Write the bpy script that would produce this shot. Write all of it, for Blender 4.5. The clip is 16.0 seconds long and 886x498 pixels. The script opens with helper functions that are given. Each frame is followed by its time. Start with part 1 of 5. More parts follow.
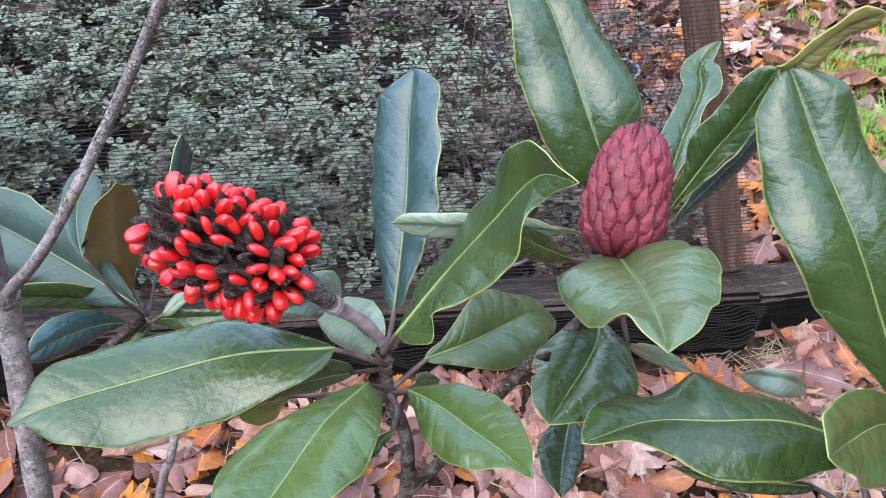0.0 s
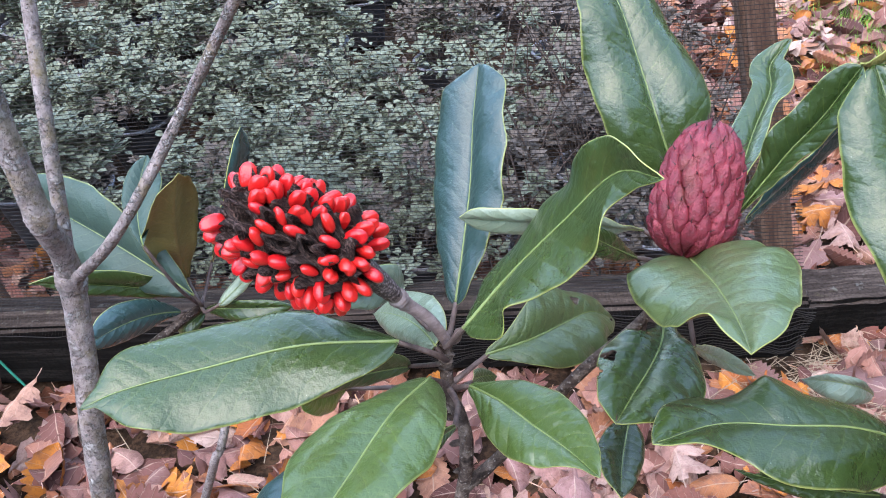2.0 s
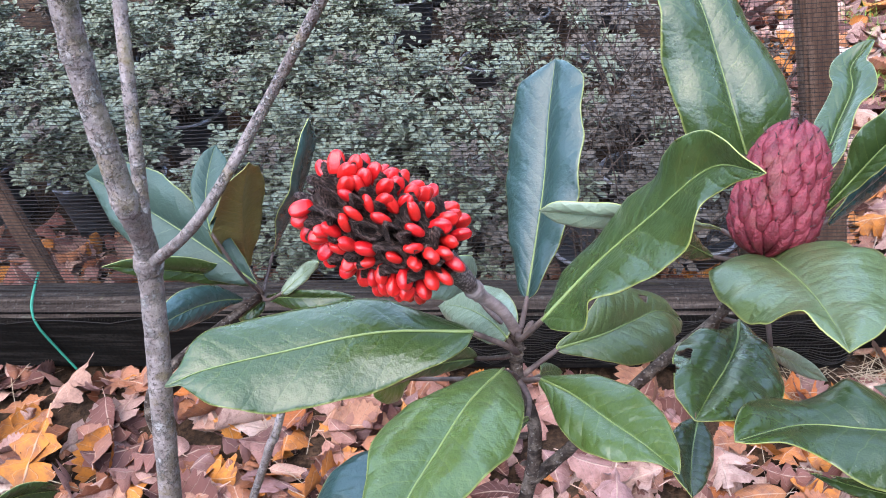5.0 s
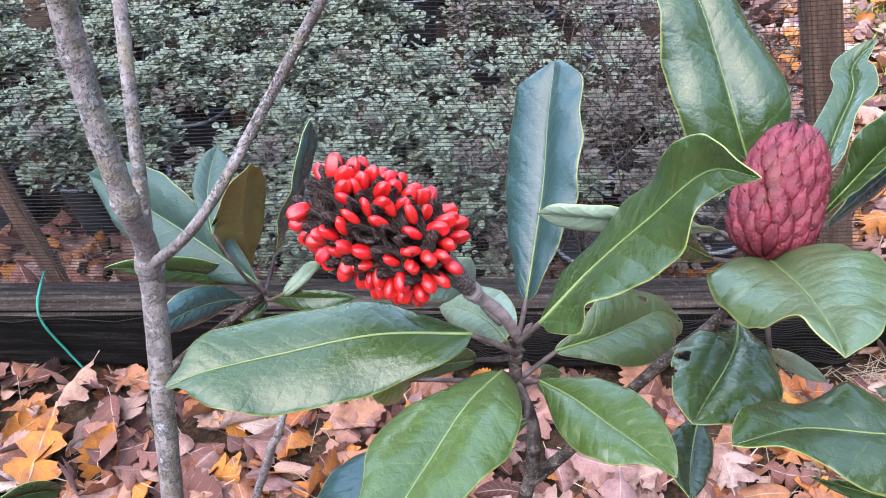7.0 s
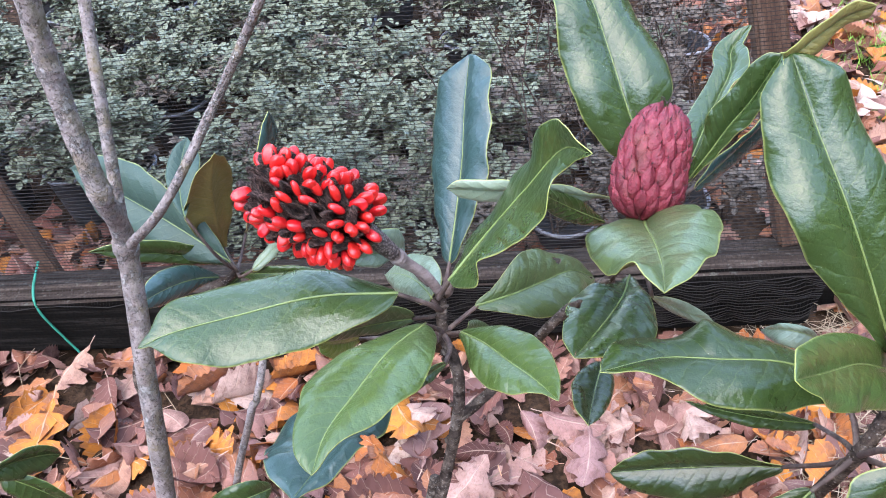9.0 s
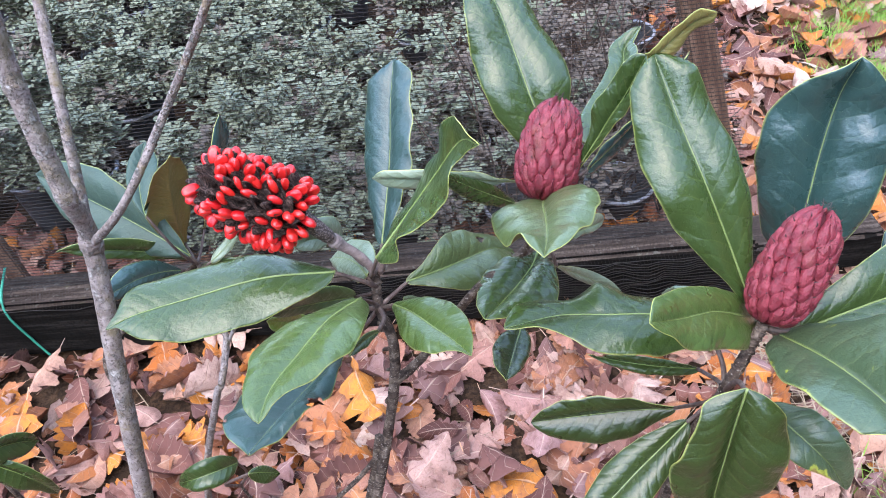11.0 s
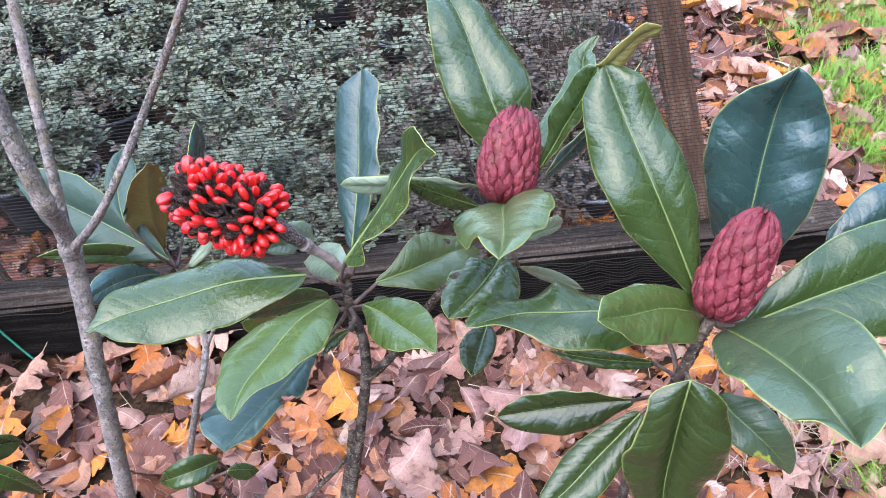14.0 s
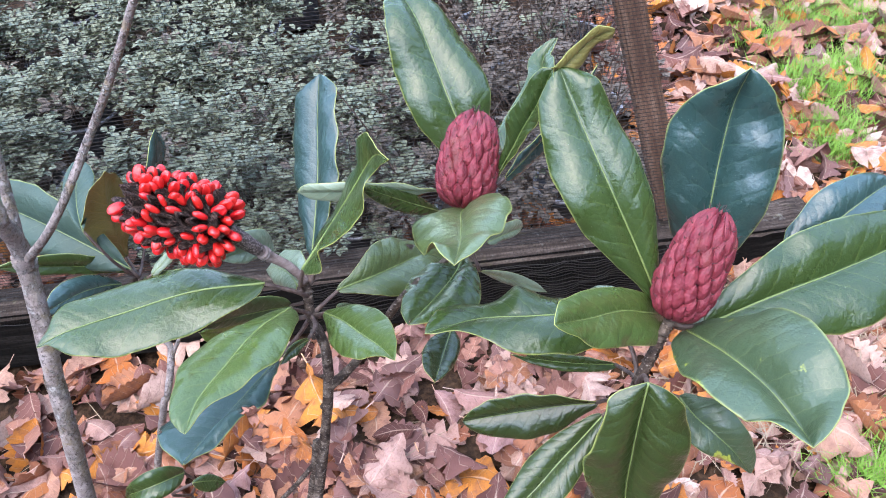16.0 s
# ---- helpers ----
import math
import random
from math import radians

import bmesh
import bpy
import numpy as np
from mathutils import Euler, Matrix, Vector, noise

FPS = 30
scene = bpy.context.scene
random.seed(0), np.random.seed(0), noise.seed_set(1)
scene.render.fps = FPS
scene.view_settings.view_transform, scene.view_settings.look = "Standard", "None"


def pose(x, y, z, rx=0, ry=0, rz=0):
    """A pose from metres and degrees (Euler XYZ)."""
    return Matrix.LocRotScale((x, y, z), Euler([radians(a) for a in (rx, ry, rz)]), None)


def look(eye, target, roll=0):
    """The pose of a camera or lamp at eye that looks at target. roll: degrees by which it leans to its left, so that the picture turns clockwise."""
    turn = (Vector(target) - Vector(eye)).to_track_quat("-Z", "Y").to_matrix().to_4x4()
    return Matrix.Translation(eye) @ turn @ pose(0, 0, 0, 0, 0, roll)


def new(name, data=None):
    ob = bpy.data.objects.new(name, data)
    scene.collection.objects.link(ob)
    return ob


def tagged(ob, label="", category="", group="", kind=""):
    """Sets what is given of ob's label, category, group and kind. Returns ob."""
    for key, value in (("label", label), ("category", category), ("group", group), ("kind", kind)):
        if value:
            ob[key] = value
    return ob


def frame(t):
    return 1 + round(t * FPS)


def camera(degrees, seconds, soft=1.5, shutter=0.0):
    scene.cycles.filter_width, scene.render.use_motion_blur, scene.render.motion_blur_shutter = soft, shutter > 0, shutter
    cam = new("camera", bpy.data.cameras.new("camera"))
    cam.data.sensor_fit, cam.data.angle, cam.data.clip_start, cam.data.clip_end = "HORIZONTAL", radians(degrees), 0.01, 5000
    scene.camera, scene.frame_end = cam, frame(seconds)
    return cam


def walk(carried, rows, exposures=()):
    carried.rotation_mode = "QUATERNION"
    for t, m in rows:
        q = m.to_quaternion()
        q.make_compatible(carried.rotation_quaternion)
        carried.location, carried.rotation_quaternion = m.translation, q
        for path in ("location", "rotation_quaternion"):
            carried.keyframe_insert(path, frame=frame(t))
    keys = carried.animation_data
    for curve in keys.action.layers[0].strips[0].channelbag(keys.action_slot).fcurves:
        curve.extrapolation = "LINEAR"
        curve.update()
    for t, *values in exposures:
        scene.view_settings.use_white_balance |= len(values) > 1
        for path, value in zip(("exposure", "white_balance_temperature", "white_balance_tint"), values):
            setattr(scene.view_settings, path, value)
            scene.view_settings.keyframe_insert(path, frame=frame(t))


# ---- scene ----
cam = camera(62.0, 16.0, soft=1.0)
PATH = [
    (0, (0.027, 0.024, 1.167), (0.021, 1.565, -0.108), -3.7),
    (0.5, (0.023, 0.026, 1.166), (-0.004, 1.569, -0.107), -3.7),
    (1, (0.02, 0.025, 1.166), (-0.034, 1.566, -0.108), -4.2),
    (1.5, (0.013, 0.024, 1.165), (-0.063, 1.563, -0.109), -4.4),
    (2, (0.01, 0.024, 1.166), (-0.088, 1.563, -0.108), -4.7),
    (2.5, (0.002, 0.024, 1.165), (-0.113, 1.562, -0.108), -4.7),
    (3, (-0.001, 0.023, 1.166), (-0.132, 1.562, -0.105), -4.9),
    (3.5, (-0.005, 0.022, 1.166), (-0.153, 1.559, -0.105), -5.0),
    (4, (-0.009, 0.019, 1.166), (-0.175, 1.556, -0.103), -5.1),
    (4.5, (-0.013, 0.017, 1.166), (-0.195, 1.554, -0.1), -5.1),
    (7, (-0.009, 0.019, 1.168), (-0.215, 1.55, -0.103), -5.6),
    (7.5, (0.002, 0.014, 1.175), (-0.206, 1.542, -0.098), -5.9),
    (8, (0.014, 0.002, 1.184), (-0.199, 1.523, -0.097), -6.5),
    (8.5, (0.027, -0.017, 1.197), (-0.184, 1.49, -0.1), -7.3),
    (9, (0.041, -0.035, 1.205), (-0.157, 1.459, -0.11), -7.7),
    (11.5, (0.088, -0.098, 1.247), (-0.024, 1.385, -0.091), -8.4),
    (12, (0.097, -0.101, 1.252), (-0.012, 1.379, -0.089), -8.8),
    (12.5, (0.097, -0.105, 1.256), (-0.006, 1.373, -0.087), -8.9),
    (13, (0.096, -0.108, 1.256), (0.001, 1.37, -0.087), -8.7),
    (13.5, (0.097, -0.11, 1.257), (0.005, 1.369, -0.087), -8.4),
    (14, (0.094, -0.108, 1.257), (0.007, 1.372, -0.085), -7.9),
    (14.5, (0.096, -0.109, 1.257), (0.017, 1.373, -0.084), -7.8),
    (15, (0.101, -0.109, 1.258), (0.034, 1.376, -0.081), -7.6),
    (15.5, (0.108, -0.106, 1.257), (0.056, 1.378, -0.083), -7.5),
    (16, (0.108, -0.104, 1.255), (0.079, 1.377, -0.09), -7.4),
]
walk(cam, [(t, look(eye, target, roll)) for t, eye, target, roll in PATH],
     exposures=((0, 3.00), (4.5, 3.06), (7.0, 3.20), (9.0, 3.20), (12.0, 3.17), (16.0, 3.17)))

# ---------------------------------------------------------------- light
SUN_UP, SUN_ROUND = 66.0, 215.0
world = bpy.data.worlds.new("overcast_sky")
scene.world = world
world.use_nodes = True
_wn = world.node_tree.nodes
_bg = _wn["Background"]
_sky = _wn.new("ShaderNodeTexSky")
_sky.sky_type = "NISHITA"
_sky.sun_disc = False
_sky.sun_elevation = radians(SUN_UP)
_sky.sun_rotation = radians(SUN_ROUND)
_sky.air_density, _sky.dust_density, _sky.ozone_density = 1.0, 0.6, 2.5
world.node_tree.links.new(_sky.outputs[0], _bg.inputs[0])
_bg.inputs[1].default_value = 0.17
sun_data = bpy.data.lights.new("sun", "SUN")
sun_data.energy, sun_data.angle, sun_data.color = 0.40, radians(75), (1.0, 0.95, 0.88)
sun = new("sun", sun_data)
sun.matrix_world = look((0, 0, 0), (-math.sin(radians(SUN_ROUND)) * math.cos(radians(SUN_UP)),
                                    -math.cos(radians(SUN_ROUND)) * math.cos(radians(SUN_UP)), -math.sin(radians(SUN_UP))))
scene.view_settings.use_white_balance = True
scene.view_settings.white_balance_temperature, scene.view_settings.white_balance_tint = 7280, 12.5


# ---------------------------------------------------------------- materials
class Nodes:
    """A small writer of node materials."""

    def __init__(self, name, rough=0.5, spec=0.5):
        self.mat = bpy.data.materials.new(name)
        self.mat.use_nodes = True
        self.t = self.mat.node_tree
        self.p = self.t.nodes["Principled BSDF"]
        self.p.inputs["Roughness"].default_value = rough
        self.p.inputs["Specular IOR Level"].default_value = spec

    def node(self, kind, **values):
        n = self.t.nodes.new(kind)
        for k, v in values.items():
            n.inputs[k.replace("_", " ")].default_value = v
        return n

    def link(self, a, b):
        self.t.links.new(a, b)

    def coords(self, which="Object", scale=1.0):
        n = self.node("ShaderNodeTexCoord")
        m = self.node("ShaderNodeMapping")
        m.inputs["Scale"].default_value = (scale, scale, scale) if isinstance(scale, (int, float)) else scale
        self.link(n.outputs[which], m.inputs[0])
        return m.outputs[0]

    def noise(self, vec, scale, detail=4.0, rough=0.6):
        n = self.node("ShaderNodeTexNoise", Scale=scale, Detail=detail, Roughness=rough)
        self.link(vec, n.inputs["Vector"])
        return n.outputs["Fac"]

    def ramp(self, fac, stops):
        n = self.node("ShaderNodeValToRGB")
        e = n.color_ramp.elements
        e.remove(e[1])
        e[0].position, e[0].color = stops[0][0], (*stops[0][1], 1)
        for pos, col in stops[1:]:
            e.new(pos).color = (*col, 1)
        self.link(fac, n.inputs[0])
        return n.outputs[0]

    def grey(self, fac, lo, hi):
        if lo > hi:
            return self.ramp(fac, [(hi, (1, 1, 1)), (lo, (0, 0, 0))])
        return self.ramp(fac, [(lo, (0, 0, 0)), (hi, (1, 1, 1))])

    def mix(self, fac, a, b, blend="MIX"):
        n = self.t.nodes.new("ShaderNodeMix")
        n.data_type, n.blend_type = "RGBA", blend
        for sock, v in ((n.inputs[0], fac), (n.inputs[6], a), (n.inputs[7], b)):
            if isinstance(v, bpy.types.NodeSocket):
                self.link(v, sock)
            else:
                sock.default_value = v if isinstance(v, (int, float)) else (*v, 1)
        return n.outputs[2]

    def math(self, op, a, b=0.0, c=0.0):
        n = self.t.nodes.new("ShaderNodeMath")
        n.operation = op
        for sock, v in zip(n.inputs, (a, b, c)):
            if isinstance(v, bpy.types.NodeSocket):
                self.link(v, sock)
            else:
                sock.default_value = v
        return n.outputs[0]

    def random(self):
        return self.node("ShaderNodeObjectInfo").outputs["Random"]

    def island(self):
        return self.node("ShaderNodeNewGeometry").outputs["Random Per Island"]

    def colour(self, sock):
        self.link(sock, self.p.inputs["Base Color"])

    def roughness(self, sock):
        self.link(sock, self.p.inputs["Roughness"])

    def bump(self, height, strength=0.3, distance=0.001):
        n = self.node("ShaderNodeBump", Strength=strength, Distance=distance)
        self.link(height, n.inputs["Height"])
        self.link(n.outputs[0], self.p.inputs["Normal"])


def leaf_material(name, dark, mid, light, rough, veins=1.0, coat=0.25, spots=0.0):
    """Leathery blade: mottled green, pale side veins, fine pale specks, waxy gloss."""
    m = Nodes(name, rough, 0.42)
    uv = m.node("ShaderNodeUVMap").outputs[0]
    sep = m.node("ShaderNodeSeparateXYZ")
    m.link(uv, sep.inputs[0])
    obj = m.coords("Object")
    across = m.math("ABSOLUTE", m.math("MULTIPLY_ADD", sep.outputs[0], 2.0, -1.0))
    wob = m.noise(obj, 45, 3)
    side = m.math("MULTIPLY", m.math("SIGN", m.math("SUBTRACT", sep.outputs[0], 0.5)), 0.21)
    phase = m.math("ADD", m.math("ADD", m.math("MULTIPLY_ADD", sep.outputs[1], 11.0, side), m.math("MULTIPLY", across, -1.7)), m.math("MULTIPLY", wob, 0.75))
    tri = m.math("ABSOLUTE", m.math("MULTIPLY_ADD", m.math("FRACT", phase), 2.0, -1.0))
    vein = m.grey(tri, 0.93, 1.0)
    fade = m.grey(across, 1.0, 0.35)
    vein = m.math("MULTIPLY", vein, fade)
    # fine mesh of veinlets
    vor = m.node("ShaderNodeTexVoronoi", Scale=420.0)
    vor.feature = "DISTANCE_TO_EDGE"
    m.link(obj, vor.inputs["Vector"])
    cell = m.grey(vor.outputs["Distance"], 0.0, 0.12)
    big = m.noise(obj, 22, 4)
    fine = m.noise(obj, 260, 3)
    base = m.mix(m.math("MULTIPLY", m.random(), 0.7), mid, light)
    base = m.mix(m.math("MULTIPLY", m.grey(big, 0.35, 0.7), 0.35), base, dark)
    base = m.mix(m.math("MULTIPLY", fine, 0.3), base, dark)
    pale = (min(1, light[0] * 2.0 + 0.03), min(1, light[1] * 1.55 + 0.04), light[2] * 1.4 + 0.01)
    col = m.mix(m.math("MULTIPLY", vein, 0.36 * veins), base, pale)
    net = m.math("MULTIPLY", m.grey(vor.outputs["Distance"], 0.10, 0.0), m.grey(m.noise(obj, 38, 3), 0.38, 0.62))
    col = m.mix(m.math("MULTIPLY", net, 0.16), col, pale)
    # pale dust specks
    sp = m.node("ShaderNodeTexVoronoi", Scale=290.0)
    m.link(obj, sp.inputs["Vector"])
    dot = m.math("MULTIPLY", m.grey(sp.outputs["Distance"], 0.11, 0.05), m.grey(m.noise(obj, 60, 2), 0.47, 0.62))
    col = m.mix(m.math("MULTIPLY", dot, 0.5), col, (0.30, 0.36, 0.25))
    # yellow margin towards the rim
    rim = m.grey(m.math("ADD", across, m.math("MULTIPLY", m.math("SUBTRACT", m.noise(obj, 90, 3), 0.5), 0.03)), 0.972, 0.996)
    col = m.mix(m.math("MULTIPLY", rim, 0.55), col, (0.34, 0.37, 0.11))
    if spots:
        blem = m.math("ADD", m.noise(obj, 48, 4), m.math("MULTIPLY_ADD", m.grey(sep.outputs[0], 0.34, 0.02), 0.15, -0.03))
        col = m.mix(m.math("MULTIPLY", m.grey(blem, 0.665, 0.70), spots), col, (0.34, 0.36, 0.05))
        col = m.mix(m.math("MULTIPLY", m.grey(blem, 0.73, 0.76), spots), col, (0.22, 0.12, 0.05))
    m.colour(col)
    m.roughness(m.math("ADD", m.math("MULTIPLY", m.math("ADD", big, m.math("MULTIPLY", dot, 0.5)), 0.22), rough - 0.11))
    m.p.inputs["Coat Weight"].default_value = coat
    m.p.inputs["Coat Roughness"].default_value = 0.15
    swell = m.math("MULTIPLY", m.math("POWER", tri, 3.0), -1.0)
    h = m.math("ADD", m.math("ADD", m.math("MULTIPLY", swell, 0.42 * veins), m.math("MULTIPLY", cell, 0.03)), m.math("MULTIPLY", fine, 0.20))
    h = m.math("ADD", h, m.math("MULTIPLY", vein, 0.10 * veins))
    h = m.math("ADD", h, m.math("ADD", m.math("MULTIPLY", m.noise(obj, 240, 3), 1.0), m.math("ADD", m.math("MULTIPLY", m.noise(obj, 75, 2), 0.9), m.math("MULTIPLY", m.noise(obj, 32, 2), 1.2))))
    m.bump(h, 0.7, 0.0012)
    return m.mat


def wood_material(name, dark, mid, light, scale=(40, 40, 12), rough=0.8, lichen=0.0, bump=0.5):
    m = Nodes(name, rough, 0.06 if rough > 0.73 else 0.2)
    vec = m.coords("Object", scale)
    a = m.noise(vec, 1.0, 6, 0.65)
    b = m.noise(m.coords("Object"), 160, 4)
    col = m.ramp(a, [(0.28, dark), (0.5, mid), (0.72, light)])
    col = m.mix(m.math("MULTIPLY", m.grey(b, 0.48, 0.62), 0.5), col, dark)
    if lichen:
        c = m.noise(m.coords("Object"), 55, 5)
        col = m.mix(m.math("MULTIPLY", m.grey(c, 0.60, 0.66), lichen), col, (0.42, 0.44, 0.38))
        d = m.noise(m.coords("Object"), 28, 4)
        col = m.mix(m.math("MULTIPLY", m.grey(d, 0.62, 0.68), lichen * 0.6), col, (0.26, 0.25, 0.08))
    m.colour(col)
    m.bump(m.math("ADD", a, m.math("MULTIPLY", b, 0.5)), bump, 0.0015)
    return m.mat


def plain_material(name, a, b, scale, rough=0.6, spec=0.4, bump=0.2, dist=0.0008, per="random"):
    m = Nodes(name, rough, spec)
    obj = m.coords("Object")
    n1, n2 = m.noise(obj, scale, 4), m.noise(obj, scale * 7, 3)
    col = m.mix(n1, a, b)
    col = m.mix(m.math("MULTIPLY", n2, 0.35), col, tuple(0.5 * v for v in a))
    vary = m.random() if per == "random" else m.island()
    col = m.mix(m.math("MULTIPLY", vary, 0.35), col, tuple(min(1, 1.35 * v) for v in b))
    m.colour(col)
    m.bump(m.math("ADD", n1, m.math("MULTIPLY", n2, 0.6)), bump, dist)
    return m.mat


def litter_material(name, per, k=1.0):
    """Fallen leaves: pinkish tan, brown, orange, some purple-grey."""
    m = Nodes(name, 0.7, 0.12)
    r = m.random() if per == "random" else m.island()
    obj = m.coords("Object")
    hue = m.math("FRACT", m.math("MULTIPLY", r, 7.31))
    col = m.ramp(r, [(0.0, (0.045, 0.016, 0.013)), (0.09, (0.17, 0.055, 0.040)), (0.20, (0.36, 0.135, 0.060)), (0.31, (0.52, 0.315, 0.235)), (0.40, (0.30, 0.115, 0.080)), (0.48, (0.085, 0.030, 0.025)),
                     (0.57, (0.34, 0.175, 0.150)), (0.66, (0.40, 0.130, 0.045)), (0.74, (0.58, 0.190, 0.020)), (0.80, (0.50, 0.135, 0.016)), (0.87, (0.15, 0.045, 0.032)), (0.94, (0.42, 0.22, 0.165)), (1.0, (0.58, 0.40, 0.31))])
    big = m.noise(obj, 34 * k, 4)
    col = m.mix(m.math("MULTIPLY", m.grey(big, 0.47, 0.68), 0.7), col, (0.14, 0.050, 0.036))
    col = m.mix(m.math("MULTIPLY_ADD", hue, 0.16, 0.0), col, (0.36, 0.255, 0.22))
    fine = m.noise(obj, 240 * k, 4)
    col = m.mix(m.math("MULTIPLY", m.grey(fine, 0.5, 0.72), 0.45), col, (0.13, 0.06, 0.04))
    uv = m.node("ShaderNodeUVMap").outputs[0]
    sep = m.node("ShaderNodeSeparateXYZ")
    m.link(uv, sep.inputs[0])
    across = m.math("ABSOLUTE", m.math("MULTIPLY_ADD", sep.outputs[0], 2.0, -1.0))
    rib = m.grey(across, 0.07, 0.02)
    tri = m.math("ABSOLUTE", m.math("MULTIPLY_ADD", m.math("FRACT", m.math("SUBTRACT", m.math("MULTIPLY", sep.outputs[1], 7.0), m.math("MULTIPLY", across, 1.6))), 2.0, -1.0))
    vein = m.math("MAXIMUM", rib, m.math("MULTIPLY", m.grey(tri, 0.9, 0.99), 0.6))
    col = m.mix(m.math("MULTIPLY", vein, 0.45), col, (0.62, 0.42, 0.30))
    m.colour(m.mix(1.0, col, (0.90, 0.955, 1.01), "MULTIPLY"))
    m.bump(m.math("ADD", m.math("ADD", big, m.math("MULTIPLY", fine, 0.4)), vein), 0.6, 0.003)
    return m.mat


LEAF_TOP = leaf_material("magnolia_leaf_top", (0.014, 0.030, 0.007), (0.027, 0.052, 0.012), (0.046, 0.076, 0.019), 0.28, 1.0, 0.30)
LEAF_SPOT = leaf_material("magnolia_leaf_blemished", (0.030, 0.052, 0.024), (0.050, 0.080, 0.038), (0.070, 0.102, 0.052), 0.37, 1.0, 0.20, 0.8)
# dusty green made paler: the blades' sheen is put into the base colour
LEAF_DUSTY_SHEEN = leaf_material("magnolia_leaf_dusty_sheen_green", (0.038, 0.060, 0.020), (0.060, 0.090, 0.030), (0.082, 0.115, 0.042), 0.34, 0.9, 0.25)
LEAF_UNDER = leaf_material("magnolia_leaf_underside", (0.090, 0.070, 0.024), (0.140, 0.108, 0.036), (0.185, 0.145, 0.052), 0.48, 0.8, 0.05)
# slate tone: sky mirrored by the blades, put into the base green
LEAF_SKY_SLATE = leaf_material("magnolia_leaf_sky_sheen_slate", (0.012, 0.034, 0.030), (0.021, 0.053, 0.047), (0.032, 0.070, 0.062), 0.36, 0.9, 0.25)
LEAF_BRONZE = leaf_material("magnolia_leaf_bronze_underside", (0.150, 0.128, 0.040), (0.225, 0.195, 0.060), (0.290, 0.255, 0.085), 0.44, 0.8, 0.03)
LEAF_FRESH = leaf_material("magnolia_leaf_fresh_green", (0.028, 0.054, 0.011), (0.048, 0.084, 0.018), (0.068, 0.108, 0.026), 0.30, 1.0, 0.30)
LEAF_DEEP = leaf_material("magnolia_leaf_deep_green", (0.012, 0.022, 0.006), (0.022, 0.039, 0.009), (0.035, 0.055, 0.014), 0.29, 1.0, 0.28)
# the sky's blue sheen on the blades is painted into this base
LEAF_SKY_BLUE = leaf_material("magnolia_leaf_sky_sheen_blue", (0.010, 0.031, 0.028), (0.019, 0.051, 0.046), (0.031, 0.071, 0.064), 0.28, 1.0, 0.45)
# matt copy that keeps the sky's blue in its base colour
LEAF_SKY_MATT = leaf_material("magnolia_leaf_sky_tint_matt", (0.014, 0.034, 0.025), (0.026, 0.056, 0.041), (0.042, 0.078, 0.058), 0.60, 0.9, 0.0)
LEAF_PALE = leaf_material("magnolia_leaf_pale_green", (0.112, 0.152, 0.096), (0.156, 0.200, 0.132), (0.200, 0.248, 0.168), 0.38, 0.7, 0.1)
LEAF_LIME = leaf_material("magnolia_leaf_yellow_green", (0.100, 0.170, 0.020), (0.160, 0.240, 0.030), (0.230, 0.300, 0.050), 0.34, 0.8, 0.25)
RIM = plain_material("leaf_margin_yellow_green", (0.26, 0.29, 0.07), (0.36, 0.37, 0.11), 120, 0.45, 0.4, 0.1)
MIDRIB = plain_material("leaf_midrib_yellow_green", (0.12, 0.165, 0.05), (0.20, 0.25, 0.085), 150, 0.42, 0.4, 0.1)
PETIOLE = wood_material("petiole_purple_brown", (0.05, 0.035, 0.03), (0.11, 0.075, 0.065), (0.20, 0.15, 0.12), (120, 120, 60), 0.6, 0, 0.3)


def stem_material():
    """Thin dark bark with crowded pale pores and fine cross wrinkles."""
    m = Nodes("sapling_bark_dark_brown", 0.8, 0.08)
    obj = m.coords("Object")
    a, b = m.noise(obj, 130, 5, 0.7), m.noise(obj, 520, 3)
    ring = m.noise(m.coords("Object", (60, 60, 420)), 1.0, 4)
    col = m.ramp(a, [(0.3, (0.018, 0.012, 0.010)), (0.5, (0.070, 0.050, 0.039)), (0.70, (0.21, 0.165, 0.13))])
    col = m.mix(m.math("MULTIPLY", m.grey(ring, 0.52, 0.62), 0.6), col, (0.008, 0.006, 0.005))
    pore = m.node("ShaderNodeTexVoronoi", Scale=330.0)
    m.link(m.coords("Object", (1, 1, 1.5)), pore.inputs["Vector"])
    dots = m.math("MULTIPLY", m.grey(pore.outputs["Distance"], 0.32, 0.16), m.grey(b, 0.40, 0.50))
    col = m.mix(m.math("MULTIPLY", dots, 0.75), col, (0.34, 0.29, 0.25))
    m.colour(col)
    m.bump(m.math("ADD", m.math("ADD", a, m.math("MULTIPLY", ring, -0.7)), m.math("MULTIPLY", dots, 0.8)), 1.0, 0.0014)
    return m.mat


STEM = stem_material()


